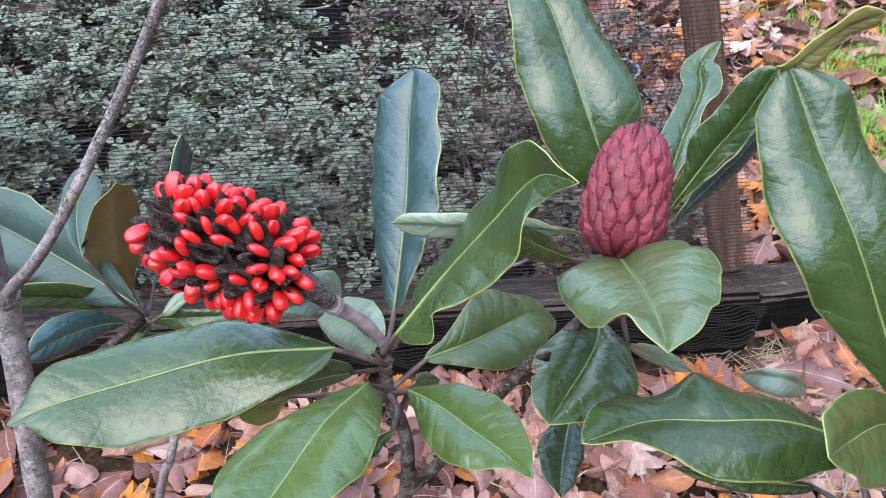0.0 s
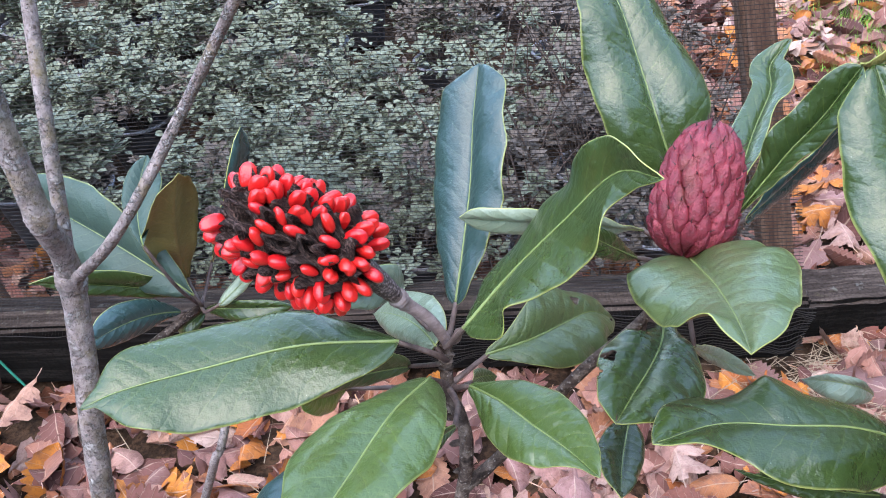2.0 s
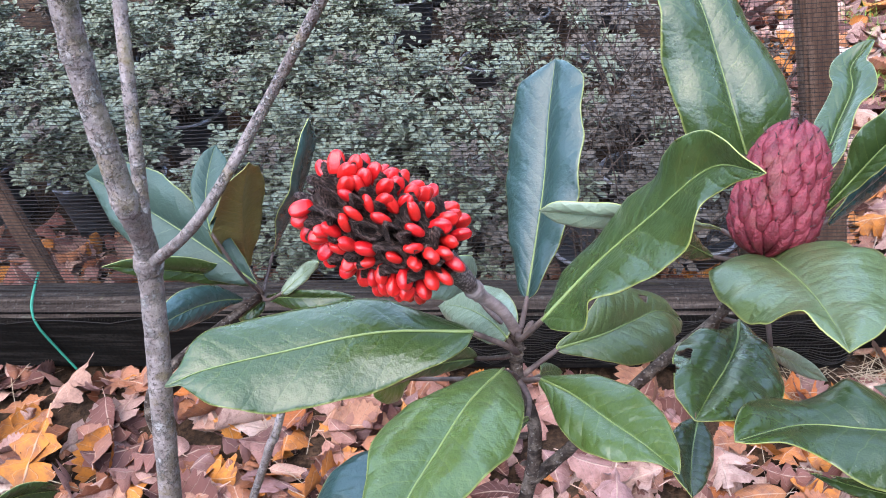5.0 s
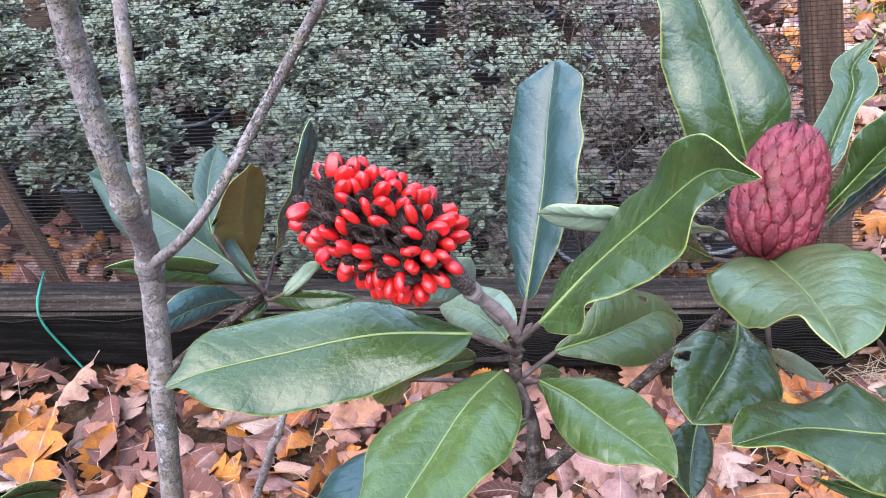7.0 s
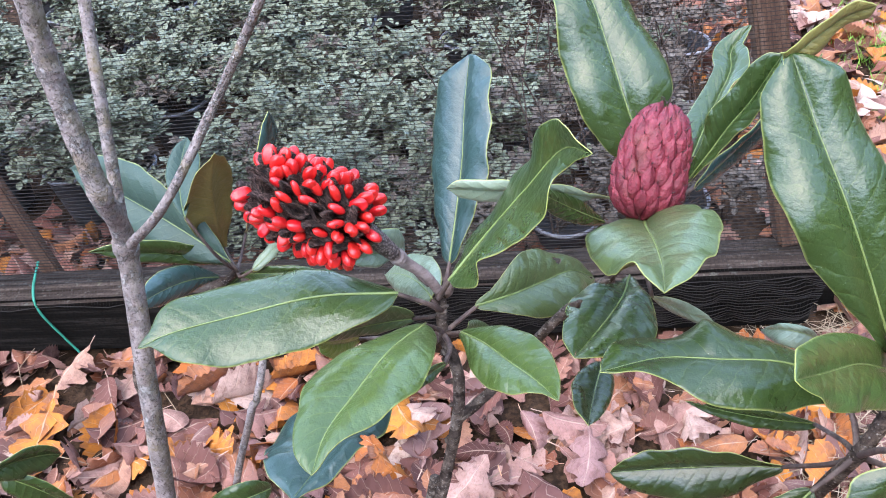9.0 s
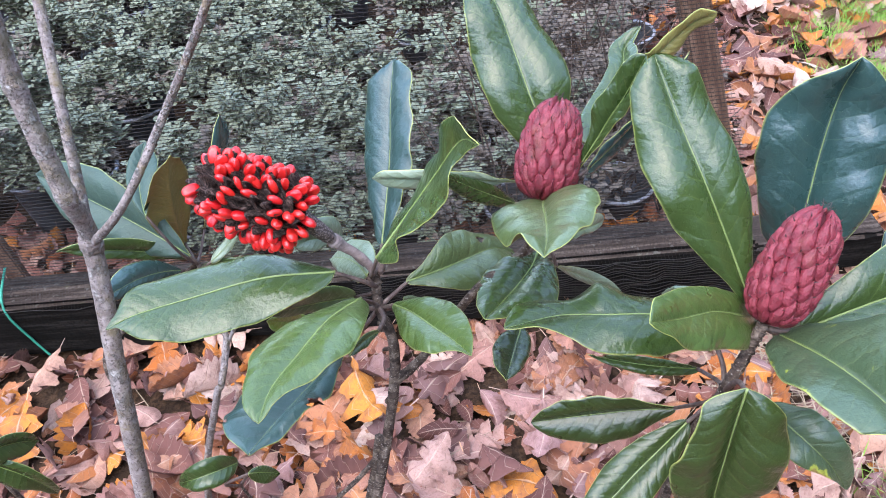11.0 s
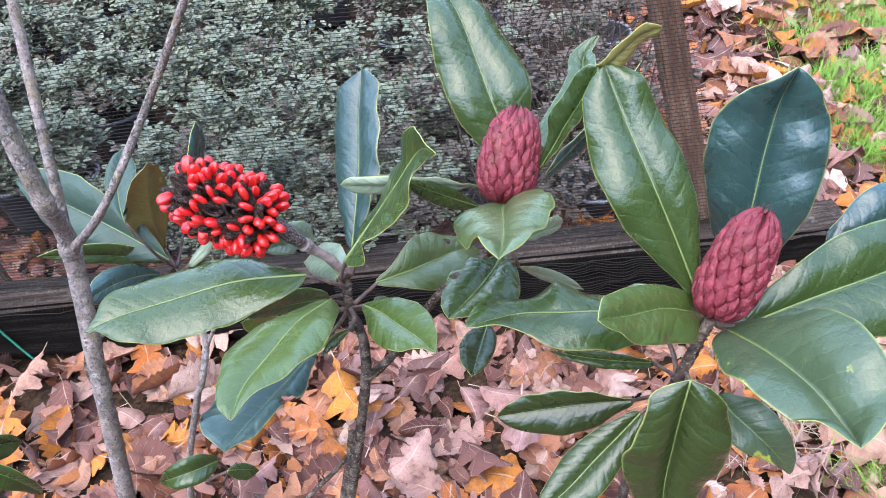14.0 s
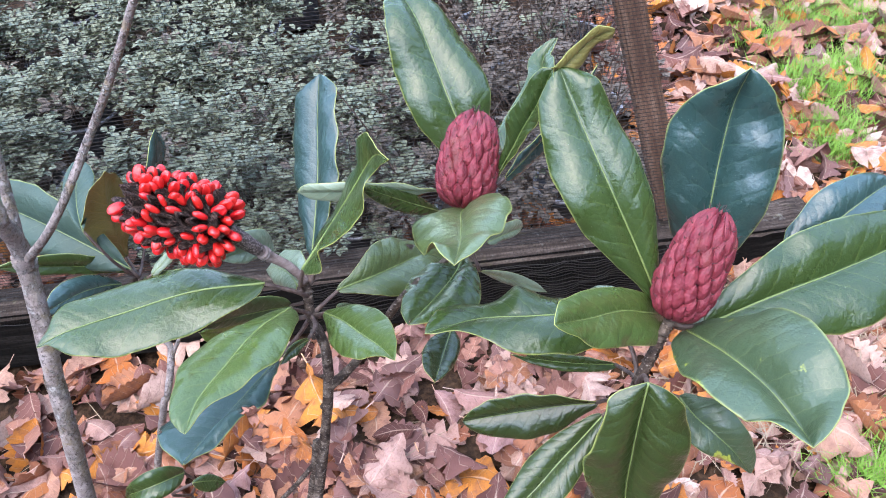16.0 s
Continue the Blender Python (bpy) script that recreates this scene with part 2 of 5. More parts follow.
def bark_material():
    """Smooth grey-brown bark: fine pores, white flecks of lichen, an olive film on the side that stays damp."""
    m = Nodes("trunk_bark_grey", 0.85, 0.08)
    obj = m.coords("Object")
    a, b = m.noise(obj, 95, 6, 0.7), m.noise(obj, 420, 4)
    col = m.ramp(a, [(0.27, (0.110, 0.084, 0.074)), (0.5, (0.250, 0.205, 0.188)), (0.73, (0.42, 0.360, 0.335))])
    col = m.mix(m.math("MULTIPLY", m.grey(b, 0.56, 0.63), 0.75), col, (0.055, 0.040, 0.034))
    side = m.node("ShaderNodeSeparateXYZ")
    m.link(m.node("ShaderNodeNewGeometry").outputs["Normal"], side.inputs[0])
    damp = m.math("MULTIPLY", m.grey(side.outputs[0], 0.10, 0.75), m.grey(m.noise(obj, 60, 5, 0.7), 0.38, 0.60))
    col = m.mix(m.math("MULTIPLY", damp, 0.55), col, (0.135, 0.118, 0.052))
    ochre = m.grey(m.noise(obj, 42, 4), 0.58, 0.66)
    col = m.mix(m.math("MULTIPLY", ochre, 0.45), col, (0.21, 0.155, 0.065))
    crust = m.math("MULTIPLY", m.grey(m.noise(obj, 90, 6, 0.8), 0.53, 0.60), m.grey(m.noise(obj, 11, 2), 0.42, 0.54))
    col = m.mix(m.math("MULTIPLY", crust, 0.6), col, (0.44, 0.43, 0.40))
    pore = m.node("ShaderNodeTexVoronoi", Scale=240.0)
    m.link(m.coords("Object", (1, 1, 1.8)), pore.inputs["Vector"])
    dots = m.grey(pore.outputs["Distance"], 0.22, 0.12)
    col = m.mix(m.math("MULTIPLY", dots, 0.6), col, (0.42, 0.37, 0.32))
    m.colour(col)
    h = m.math("ADD", a, m.math("MULTIPLY", b, 0.4))
    m.bump(m.math("ADD", h, m.math("ADD", m.math("MULTIPLY", crust, 0.9), m.math("MULTIPLY", dots, 0.7))), 1.0, 0.0026)
    return m.mat


def scaly_material():
    """Stalk under the cone: grey-brown skin packed with small round scars."""
    m = Nodes("scaly_stalk_grey_brown", 0.75, 0.3)
    obj = m.coords("Object")
    vor = m.node("ShaderNodeTexVoronoi", Scale=620.0)
    m.link(obj, vor.inputs["Vector"])
    col = m.ramp(vor.outputs["Distance"], [(0.1, (0.34, 0.27, 0.25)), (0.35, (0.22, 0.165, 0.15)), (0.6, (0.07, 0.05, 0.045))])
    col = m.mix(m.math("MULTIPLY", m.noise(obj, 90, 3), 0.4), col, (0.12, 0.085, 0.08))
    m.colour(col)
    m.bump(m.math("MULTIPLY", vor.outputs["Distance"], -1.0), 0.9, 0.001)
    return m.mat


BARK = bark_material()
SCALY = scaly_material()
STALK = wood_material("cone_stalk_brown", (0.10, 0.072, 0.062), (0.21, 0.155, 0.138), (0.32, 0.25, 0.225), (60, 60, 200), 0.6, 0.1, 0.6)


def husk_material():
    """Dry split pods: grey-brown fibres along the lips, black in the creases."""
    m = Nodes("open_husk_dark_brown", 0.6, 0.22)
    fibre = m.noise(m.coords("Object", (8, 1.6, 8)), 1.0, 5, 0.75)
    fine = m.noise(m.coords("Object"), 26, 4)
    col = m.ramp(fibre, [(0.36, (0.012, 0.007, 0.006)), (0.48, (0.075, 0.045, 0.037)), (0.60, (0.34, 0.215, 0.180))])
    col = m.mix(m.math("MULTIPLY", m.random(), 0.35), col, (0.085, 0.045, 0.036))
    m.colour(col)
    m.bump(m.math("ADD", fibre, m.math("MULTIPLY", fine, 0.2)), 1.0, 0.14)
    return m.mat


HUSK = husk_material()
HUSK_CORE = wood_material("open_husk_dark_brown", (0.010, 0.007, 0.006), (0.03, 0.02, 0.017), (0.09, 0.064, 0.055), (300, 300, 140), 0.75, 0, 1.0)
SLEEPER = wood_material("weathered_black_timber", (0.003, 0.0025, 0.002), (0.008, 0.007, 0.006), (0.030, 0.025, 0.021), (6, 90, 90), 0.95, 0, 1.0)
SLEEPER_TOP = wood_material("brown_timber_top", (0.014, 0.010, 0.008), (0.042, 0.031, 0.025), (0.115, 0.088, 0.070), (6, 90, 90), 0.95, 0.1, 0.8)
POST = wood_material("weathered_post_timber", (0.060, 0.032, 0.022), (0.15, 0.085, 0.058), (0.27, 0.175, 0.125), (60, 60, 6), 0.85, 0, 0.6)


def seed_material():
    m = Nodes("seed_coat_scarlet", 0.30, 0.40)
    obj = m.coords("Object")
    n = m.noise(obj, 2.6, 3)
    col = m.ramp(n, [(0.3, (0.40, 0.005, 0.010)), (0.55, (0.56, 0.010, 0.014)), (0.8, (0.68, 0.024, 0.024))])
    col = m.mix(m.math("MULTIPLY", m.random(), 0.40), col, (0.66, 0.030, 0.014))
    m.colour(col)
    m.p.inputs["Coat Weight"].default_value = 0.3
    m.p.inputs["Coat Roughness"].default_value = 0.12
    m.bump(m.math("ADD", m.noise(obj, 3.5, 3), m.math("MULTIPLY", m.noise(obj, 22, 3), 0.25)), 0.10, 0.05)
    return m.mat


def scale_material():
    """Closed follicles: dusty rose red with brown freckles."""
    m = Nodes("cone_scale_rose_red", 0.44, 0.36)
    obj = m.coords("Object")
    a, b = m.noise(obj, 120, 4), m.noise(obj, 520, 4)
    col = m.ramp(a, [(0.3, (0.095, 0.010, 0.016)), (0.5, (0.165, 0.018, 0.028)), (0.72, (0.250, 0.040, 0.052))])
    col = m.mix(m.math("MULTIPLY", m.random(), 0.30), col, (0.24, 0.034, 0.046))
    col = m.mix(m.math("MULTIPLY", m.grey(b, 0.56, 0.66), 0.55), col, (0.085, 0.022, 0.018))
    col = m.mix(m.math("MULTIPLY", m.grey(m.noise(obj, 48, 4), 0.56, 0.7), 0.45), col, (0.17, 0.065, 0.045))
    m.colour(col)
    m.bump(m.math("ADD", m.math("MULTIPLY", a, 1.4), b), 0.9, 0.0014)
    return m.mat


SEED = seed_material()
SCALE = scale_material()
# darker than the scales: the shade between them is put into the colour
SCALE_GAP_SHADE = plain_material("cone_gap_shade_red", (0.030, 0.006, 0.008), (0.06, 0.012, 0.015), 200, 0.8, 0.1)
STYLE = plain_material("dry_style_dark", (0.02, 0.012, 0.012), (0.06, 0.03, 0.03), 300, 0.7)
LITTER = litter_material("fallen_leaf", "random", 0.12)
LITTER_STUFF = litter_material("fallen_leaf_heap", "island")
GRASS = plain_material("grass_blade", (0.105, 0.225, 0.022), (0.20, 0.35, 0.055), 30, 0.55, 0.3, 0.1, per="island")
STRAW = plain_material("dry_straw", (0.22, 0.16, 0.105), (0.34, 0.26, 0.18), 40, 0.75, 0.1, 0.1, per="island")
NET = plain_material("black_garden_net", (0.022, 0.019, 0.017), (0.050, 0.044, 0.040), 60, 0.75, 0.08, 0.1)
POT = plain_material("black_plastic_pot", (0.020, 0.020, 0.022), (0.05, 0.05, 0.055), 40, 0.5, 0.2, 0.1)
POT_RIM = plain_material("grey_plastic_rim", (0.20, 0.20, 0.22), (0.32, 0.32, 0.35), 40, 0.45, 0.45, 0.1)
SHRUB = plain_material("shrub_leaf_grey_green", (0.102, 0.118, 0.072), (0.210, 0.232, 0.158), 25, 0.5, 0.30, 0.1, per="island")
SHRUB_DRY = plain_material("shrub_leaf_reddish", (0.09, 0.072, 0.058), (0.17, 0.14, 0.115), 25, 0.75, 0.1, 0.1, per="island")
TWIG = wood_material("shrub_twig", (0.05, 0.035, 0.03), (0.12, 0.085, 0.07), (0.2, 0.15, 0.12), (60, 60, 60), 0.8)
STRING = plain_material("green_garden_string", (0.01, 0.16, 0.10), (0.02, 0.26, 0.17), 200, 0.6)


def soil_material():
    m = Nodes("woodland_soil", 0.95, 0.04)
    obj = m.coords("Object")
    a, b = m.noise(obj, 7, 5), m.noise(obj, 70, 5)
    col = m.ramp(a, [(0.3, (0.014, 0.009, 0.007)), (0.5, (0.030, 0.019, 0.013)), (0.7, (0.06, 0.038, 0.025))])
    col = m.mix(m.math("MULTIPLY", m.grey(b, 0.45, 0.65), 0.35), col, (0.17, 0.095, 0.055))
    m.colour(col)
    m.bump(m.math("ADD", a, b), 0.8, 0.01)
    return m.mat


SOIL = soil_material()


# ---------------------------------------------------------------- mesh tools
def v3(*a):
    return np.array(a, float)


def unit(a):
    a = np.asarray(a, float)
    return a / (np.linalg.norm(a) + 1e-12)


def mesh_object(name, verts, faces, mats, parent=None, label="", index=None, smooth=True, uvs=None):
    me = bpy.data.meshes.new(name)
    me.from_pydata([tuple(v) for v in verts], [], faces)
    for m in mats:
        me.materials.append(m)
    if index is not None:
        me.polygons.foreach_set("material_index", np.asarray(index, np.int32))
    me.polygons.foreach_set("use_smooth", np.full(len(me.polygons), smooth))
    if uvs is not None:
        layer = me.uv_layers.new(name="UVMap")
        loops = np.empty(len(me.loops), np.int32)
        me.loops.foreach_get("vertex_index", loops)
        layer.data.foreach_set("uv", np.asarray(uvs, np.float32)[loops].ravel())
    me.update()
    ob = new(name, me)
    if parent is not None:
        ob.parent = parent
    if label:
        tagged(ob, label)
    return ob


def part(name, bm, material, parent, label=""):
    me = bpy.data.meshes.new(name)
    bm.to_mesh(me)
    bm.free()
    me.materials.append(material)
    ob = new(name, me)
    ob.parent = parent
    if label:
        tagged(ob, label)
    return ob


def smooth_path(points, steps=6):
    """Catmull-Rom through the points."""
    p = [v3(*q) for q in points]
    if len(p) < 3:
        return [p[0] + (p[-1] - p[0]) * i / steps for i in range(steps + 1)]
    p = [2 * p[0] - p[1]] + p + [2 * p[-1] - p[-2]]
    out = []
    for i in range(1, len(p) - 2):
        a, b, c, d = p[i - 1:i + 3]
        for k in range(steps):
            t = k / steps
            out.append(0.5 * (2 * b + (c - a) * t + (2 * a - 5 * b + 4 * c - d) * t * t + (3 * b - a - 3 * c + d) * t ** 3))
    out.append(p[-2])
    return out


def tube(points, radii, sides=10, steps=6, rough=0.0, rnd=None):
    """Vertices and faces of a tapering tube; radii are spread along the points."""
    path = smooth_path(points, steps)
    n = len(path)
    rr = np.interp(np.linspace(0, 1, n), np.linspace(0, 1, len(radii)), radii)
    tang = np.gradient(np.array(path), axis=0)
    ref = v3(0.3, 0.2, 1) if abs(unit(tang[0])[2]) < 0.8 else v3(1, 0.2, 0)
    verts, faces = [], []
    for i in range(n):
        t = unit(tang[i])
        a = unit(np.cross(t, ref))
        b = np.cross(t, a)
        for k in range(sides):
            w = 2 * math.pi * k / sides
            r = rr[i] * (1 + (rough * rnd.uniform(-1, 1) if rough else 0))
            verts.append(path[i] + r * (a * math.cos(w) + b * math.sin(w)))
    for i in range(n - 1):
        for k in range(sides):
            k2 = (k + 1) % sides
            faces.append((i * sides + k, i * sides + k2, (i + 1) * sides + k2, (i + 1) * sides + k))
    verts += [path[0], path[-1]]
    for k in range(sides):
        k2 = (k + 1) % sides
        faces.append((n * sides, k2, k))
        faces.append((n * sides + 1, (n - 1) * sides + k, (n - 1) * sides + k2))
    return verts, faces


def tube_part(name, points, radii, mat, parent, label="", sides=10, steps=6, rough=0.0, seed=1):
    v, f = tube(points, radii, sides, steps, rough, random.Random(seed))
    return mesh_object(name, v, f, [mat], parent, label)


def block(size, bevel, seed=0, rough=0.0, cuts=0):
    """A bevelled, slightly uneven block standing on its base centre."""
    bm = bmesh.new()
    bmesh.ops.create_cube(bm, size=1)
    bmesh.ops.scale(bm, vec=size, verts=bm.verts)
    if cuts:
        long = max(range(3), key=lambda i: size[i])
        bmesh.ops.subdivide_edges(bm, edges=[e for e in bm.edges if abs((e.verts[0].co - e.verts[1].co)[long]) > size[long] * 0.9], cuts=cuts)
    bmesh.ops.bevel(bm, geom=[e for e in bm.edges if e.calc_face_angle(0) > 0.5], offset=bevel, segments=2, affect="EDGES")
    rnd = random.Random(seed)
    for v in bm.verts:
        v.co += Vector([rnd.uniform(-rough, rough) for _ in range(3)])
        v.co.z += size[2] / 2
    return bm


# ---------------------------------------------------------------- magnolia leaves
def leaf(plant, base, mid, tip, left, right, stalk=(), top=None, under=None, camber=0.20, wave=0.08, turns=0.0, curl=0.03, roll=0.12,
         blunt=0.66, blunts=None, peaks=None, profiles=(None, None), holes=(), bites=(), label="", seed=1, thin=1.0):
    """A leathery blade along base, mid, tip, as wide at mid as left and right say. camber: how far each half arches; wave: of the margin;
    profiles: (along, width) pairs where a half is lobed; curl: of the tip to the back; roll: of the margin to the back; holes: (along, across, radius) in the blade's own 0..1, -1..1."""
    B, M, T, L, R = (v3(*q) for q in (base, mid, tip, left, right))
    rnd = random.Random(seed)
    fine = bool(holes or bites)
    ns, nu = (110, 71) if fine else (36, 21)
    d1, d2 = np.linalg.norm(M - B), np.linalg.norm(T - M)
    sm = min(0.62, max(0.38, d1 / (d1 + d2)))
    length = d1 + d2

    def centre(s):
        return (B * ((s - sm) * (s - 1) / sm) + M * (s * (s - 1) / (sm * (sm - 1))) + T * (s * (s - sm) / (1 - sm)))

    S = np.linspace(0, 1, ns)
    C = np.array([centre(s) for s in S])
    tan = np.gradient(C, axis=0)
    tm = Vector(centre(sm + 0.01) - centre(sm - 0.01)).normalized()
    l0, r0 = L - M, R - M
    pl, pr = (math.log(0.5) / math.log(q) for q in (peaks or (sm, sm)))
    half = 0.5 * (np.linalg.norm(l0) + np.linalg.norm(r0))
    ph = rnd.uniform(0, 6.28)
    turns = turns or rnd.uniform(1.4, 3.0)
    lobed = []
    for pts in profiles:
        w = None
        if pts:
            w = np.interp(np.linspace(-0.06, 1.06, ns + 12), [p[0] for p in pts], [p[1] for p in pts])
            k = max(3, ns // 9)
            w = np.convolve(np.pad(w, k, mode="edge"), np.ones(k) / k, mode="same")[k:-k][6:-6]
            w = w * np.clip(np.minimum(S / 0.05, (1 - S) / 0.04), 0.03, 1) ** 0.6
        lobed.append(w)
    verts, uvs, normals = [], [], []
    for i, s in enumerate(S):
        q = tm.rotation_difference(Vector(tan[i]).normalized())
        ls, rs = v3(*(q @ Vector(l0))), v3(*(q @ Vector(r0)))
        nrm = unit(np.cross(ls - rs, tan[i]))
        point = 1.0 if s < 0.90 else 0.45 + 0.55 * (1 - s) / 0.10
        fl, fr = (max(0.012, math.sin(math.pi * s ** p)) ** bl * (1.0 if bl > 1.2 else point) if 0 < s < 1 else 0.012 for p, bl in ((pl, (blunts or (blunt, blunt))[0]), (pr, (blunts or (blunt, blunt))[1])))
        fl, fr = (f if w is None else w[i] for f, w in zip((fl, fr), lobed))
        for u in np.linspace(-1, 1, nu):
            a = abs(u)
            side = ls if u > 0 else rs
            f = fl if u > 0 else fr
            wv = wave * half * math.sin(2 * math.pi * turns * s + ph + (0.9 if u > 0 else 2.4)) * a * a
            up = camber * half * f * 4 * a * (1 - 0.85 * a) * 0.8 + wv * f - roll * half * f * max(0, a - 0.6) ** 2 * 6
            up -= curl * length * max(0, s - 0.62) ** 2 * 4
            q0 = C[i] + side * (a * f)
            up += 0.0032 * a * (noise.noise(Vector(q0 * 38)) + 0.5 * noise.noise(Vector(q0 * 85 + seed)))
            verts.append(q0 + side * (0.035 * a ** 3 * noise.noise(Vector(q0 * 60 + 2 * seed))) + nrm * up)
            normals.append(nrm)
            uvs.append((0.5 + 0.5 * u, s))
    rib = [C[i] + np.array(normals[i * nu]) * (0.0002 - curl * length * max(0, S[i] - 0.62) ** 2 * 4) for i in range(0, ns - 1, 2)]
    return leaf_body(plant, np.array(verts), np.array(normals), uvs, ns, nu, length, half, holes, bites, rib, C, stalk, top, under, label, thin)


def leaf_body(plant, top_v, normals, uvs, ns, nu, length, half, holes, bites, rib, C, stalk, top, under, label, thin=1.0):
    """The solid blade over a grid of ns by nu, with its holes, its raised midrib and its stalk."""
    thick = 0.0005 * thin
    low_v = top_v - normals * thick
    n = ns * nu
    gone = set()
    for i in range(ns - 1):
        for k in range(nu - 1):
            s, u = (i + 0.5) / (ns - 1), -1 + 2 * (k + 0.5) / (nu - 1)
            for hs, hu, hr in holes:
                dx, dy = (s - hs) * length, (u - hu) * half
                if math.hypot(dx, dy) < hr * (1 + 0.25 * math.sin(3 * math.atan2(dy, dx) + hs * 20)):
                    gone.add((i, k))
            for hs, hu, hr in bites:
                if math.hypot((s - hs) * length, (u - hu) * half) < hr * (1 + 0.3 * math.sin(5 * math.atan2((u - hu) * half, (s - hs) * length))):
                    gone.add((i, k))
    faces, idx = [], []
    for i in range(ns - 1):
        for k in range(nu - 1):
            if (i, k) in gone:
                continue
            a, b, c, d = i * nu + k, i * nu + k + 1, (i + 1) * nu + k + 1, (i + 1) * nu + k
            faces += [(a, d, c, b), (n + a, n + b, n + c, n + d)]
            idx += [0, 1]
            for (ni, nk), (e1, e2) in (((i, k - 1), (a, d)), ((i, k + 1), (c, b)), ((i - 1, k), (b, a)), ((i + 1, k), (d, c))):
                if not (0 <= ni < ns - 1 and 0 <= nk < nu - 1) or (ni, nk) in gone:
                    faces.append((e1, n + e1, n + e2, e2))
                    idx.append(2 if not (0 <= nk < nu - 1) or not (0 <= ni < ns - 1) else 3)
    blade = mesh_object("leaf", np.vstack([top_v, low_v]), faces, [top or LEAF_TOP, under or LEAF_UNDER, RIM, PETIOLE], plant, label, idx, True, uvs + uvs)
    # the midrib: a fine raised rib on the upper face
    w = min(0.00052, 0.010 * half + 0.00020) * thin
    v, f = tube(rib, [w * 2.0, w * 1.25, w * 0.9, w * 0.6, w * 0.2], 6, 1)
    mesh_object("midrib", v, f, [MIDRIB], blade)
    if len(stalk):
        A = v3(*stalk)
        d = unit(C[1] - C[0])
        v, f = tube([A, 0.5 * (A + C[0]) - 0.1 * np.linalg.norm(A - C[0]) * d + v3(0, 0, -0.002), C[0] + d * 0.002], [0.0021, 0.0017, 0.0014], 8, 5)
        mesh_object("petiole", v, f, [PETIOLE], blade, "purplish brown leaf stalk")
    return blade


STATIONS = (0.10, 0.30, 0.50, 0.70, 0.90)


def glide(xs, ys, x):
    """Cubic through the points, level beyond its ends."""
    xs, ys = np.asarray(xs, float), np.asarray(ys, float)
    slope = np.gradient(ys, xs, axis=0)
    x = np.clip(x, xs[0], xs[-1])
    i = np.clip(np.searchsorted(xs, x) - 1, 0, len(xs) - 2)
    h = xs[i + 1] - xs[i]
    t = (x - xs[i]) / h
    if ys.ndim > 1:
        t, h = t[:, None], h[:, None]
    return ((1 + 2 * t) * (1 - t) ** 2 * ys[i] + t * (1 - t) ** 2 * h * slope[i] + t * t * (3 - 2 * t) * ys[i + 1] + t * t * (t - 1) * h * slope[i + 1])


def blade_frame(midrib, face, left, right, S, tips=(0.55, 0.7)):
    """The midrib's line, and for each half of the blade its way out, its width and the normal, along S in 0..1."""
    C = glide(np.linspace(0, 1, len(midrib)), midrib, S)
    T = np.gradient(C, S, axis=0)
    T /= np.linalg.norm(T, axis=1)[:, None]
    m = len(S) // 2
    side = np.zeros_like(C)
    side[m] = unit(np.cross(face, T[m]))
    for order in (range(m + 1, len(S)), range(m - 1, -1, -1)):
        for i in order:
            p = side[i - 1] if i > m else side[i + 1]
            side[i] = unit(p - T[i] * np.dot(p, T[i]))
    nrm = np.cross(T, side)
    end = np.minimum(1, S / 0.10) ** tips[0] * np.minimum(1, (1 - S) / 0.10) ** tips[1]
    halves = []
    for half, sign in ((left, 1), (right, -1)):
        half = np.asarray(half, float)
        w = np.maximum(0.0, glide(STATIONS, half[:, 0], S)) * end
        a = np.radians(glide(STATIONS, half[:, 1], S))
        halves.append((w, side * sign * np.cos(a)[:, None] + nrm * np.sin(a)[:, None], nrm * np.cos(a)[:, None] - side * sign * np.sin(a)[:, None]))
    return C, halves


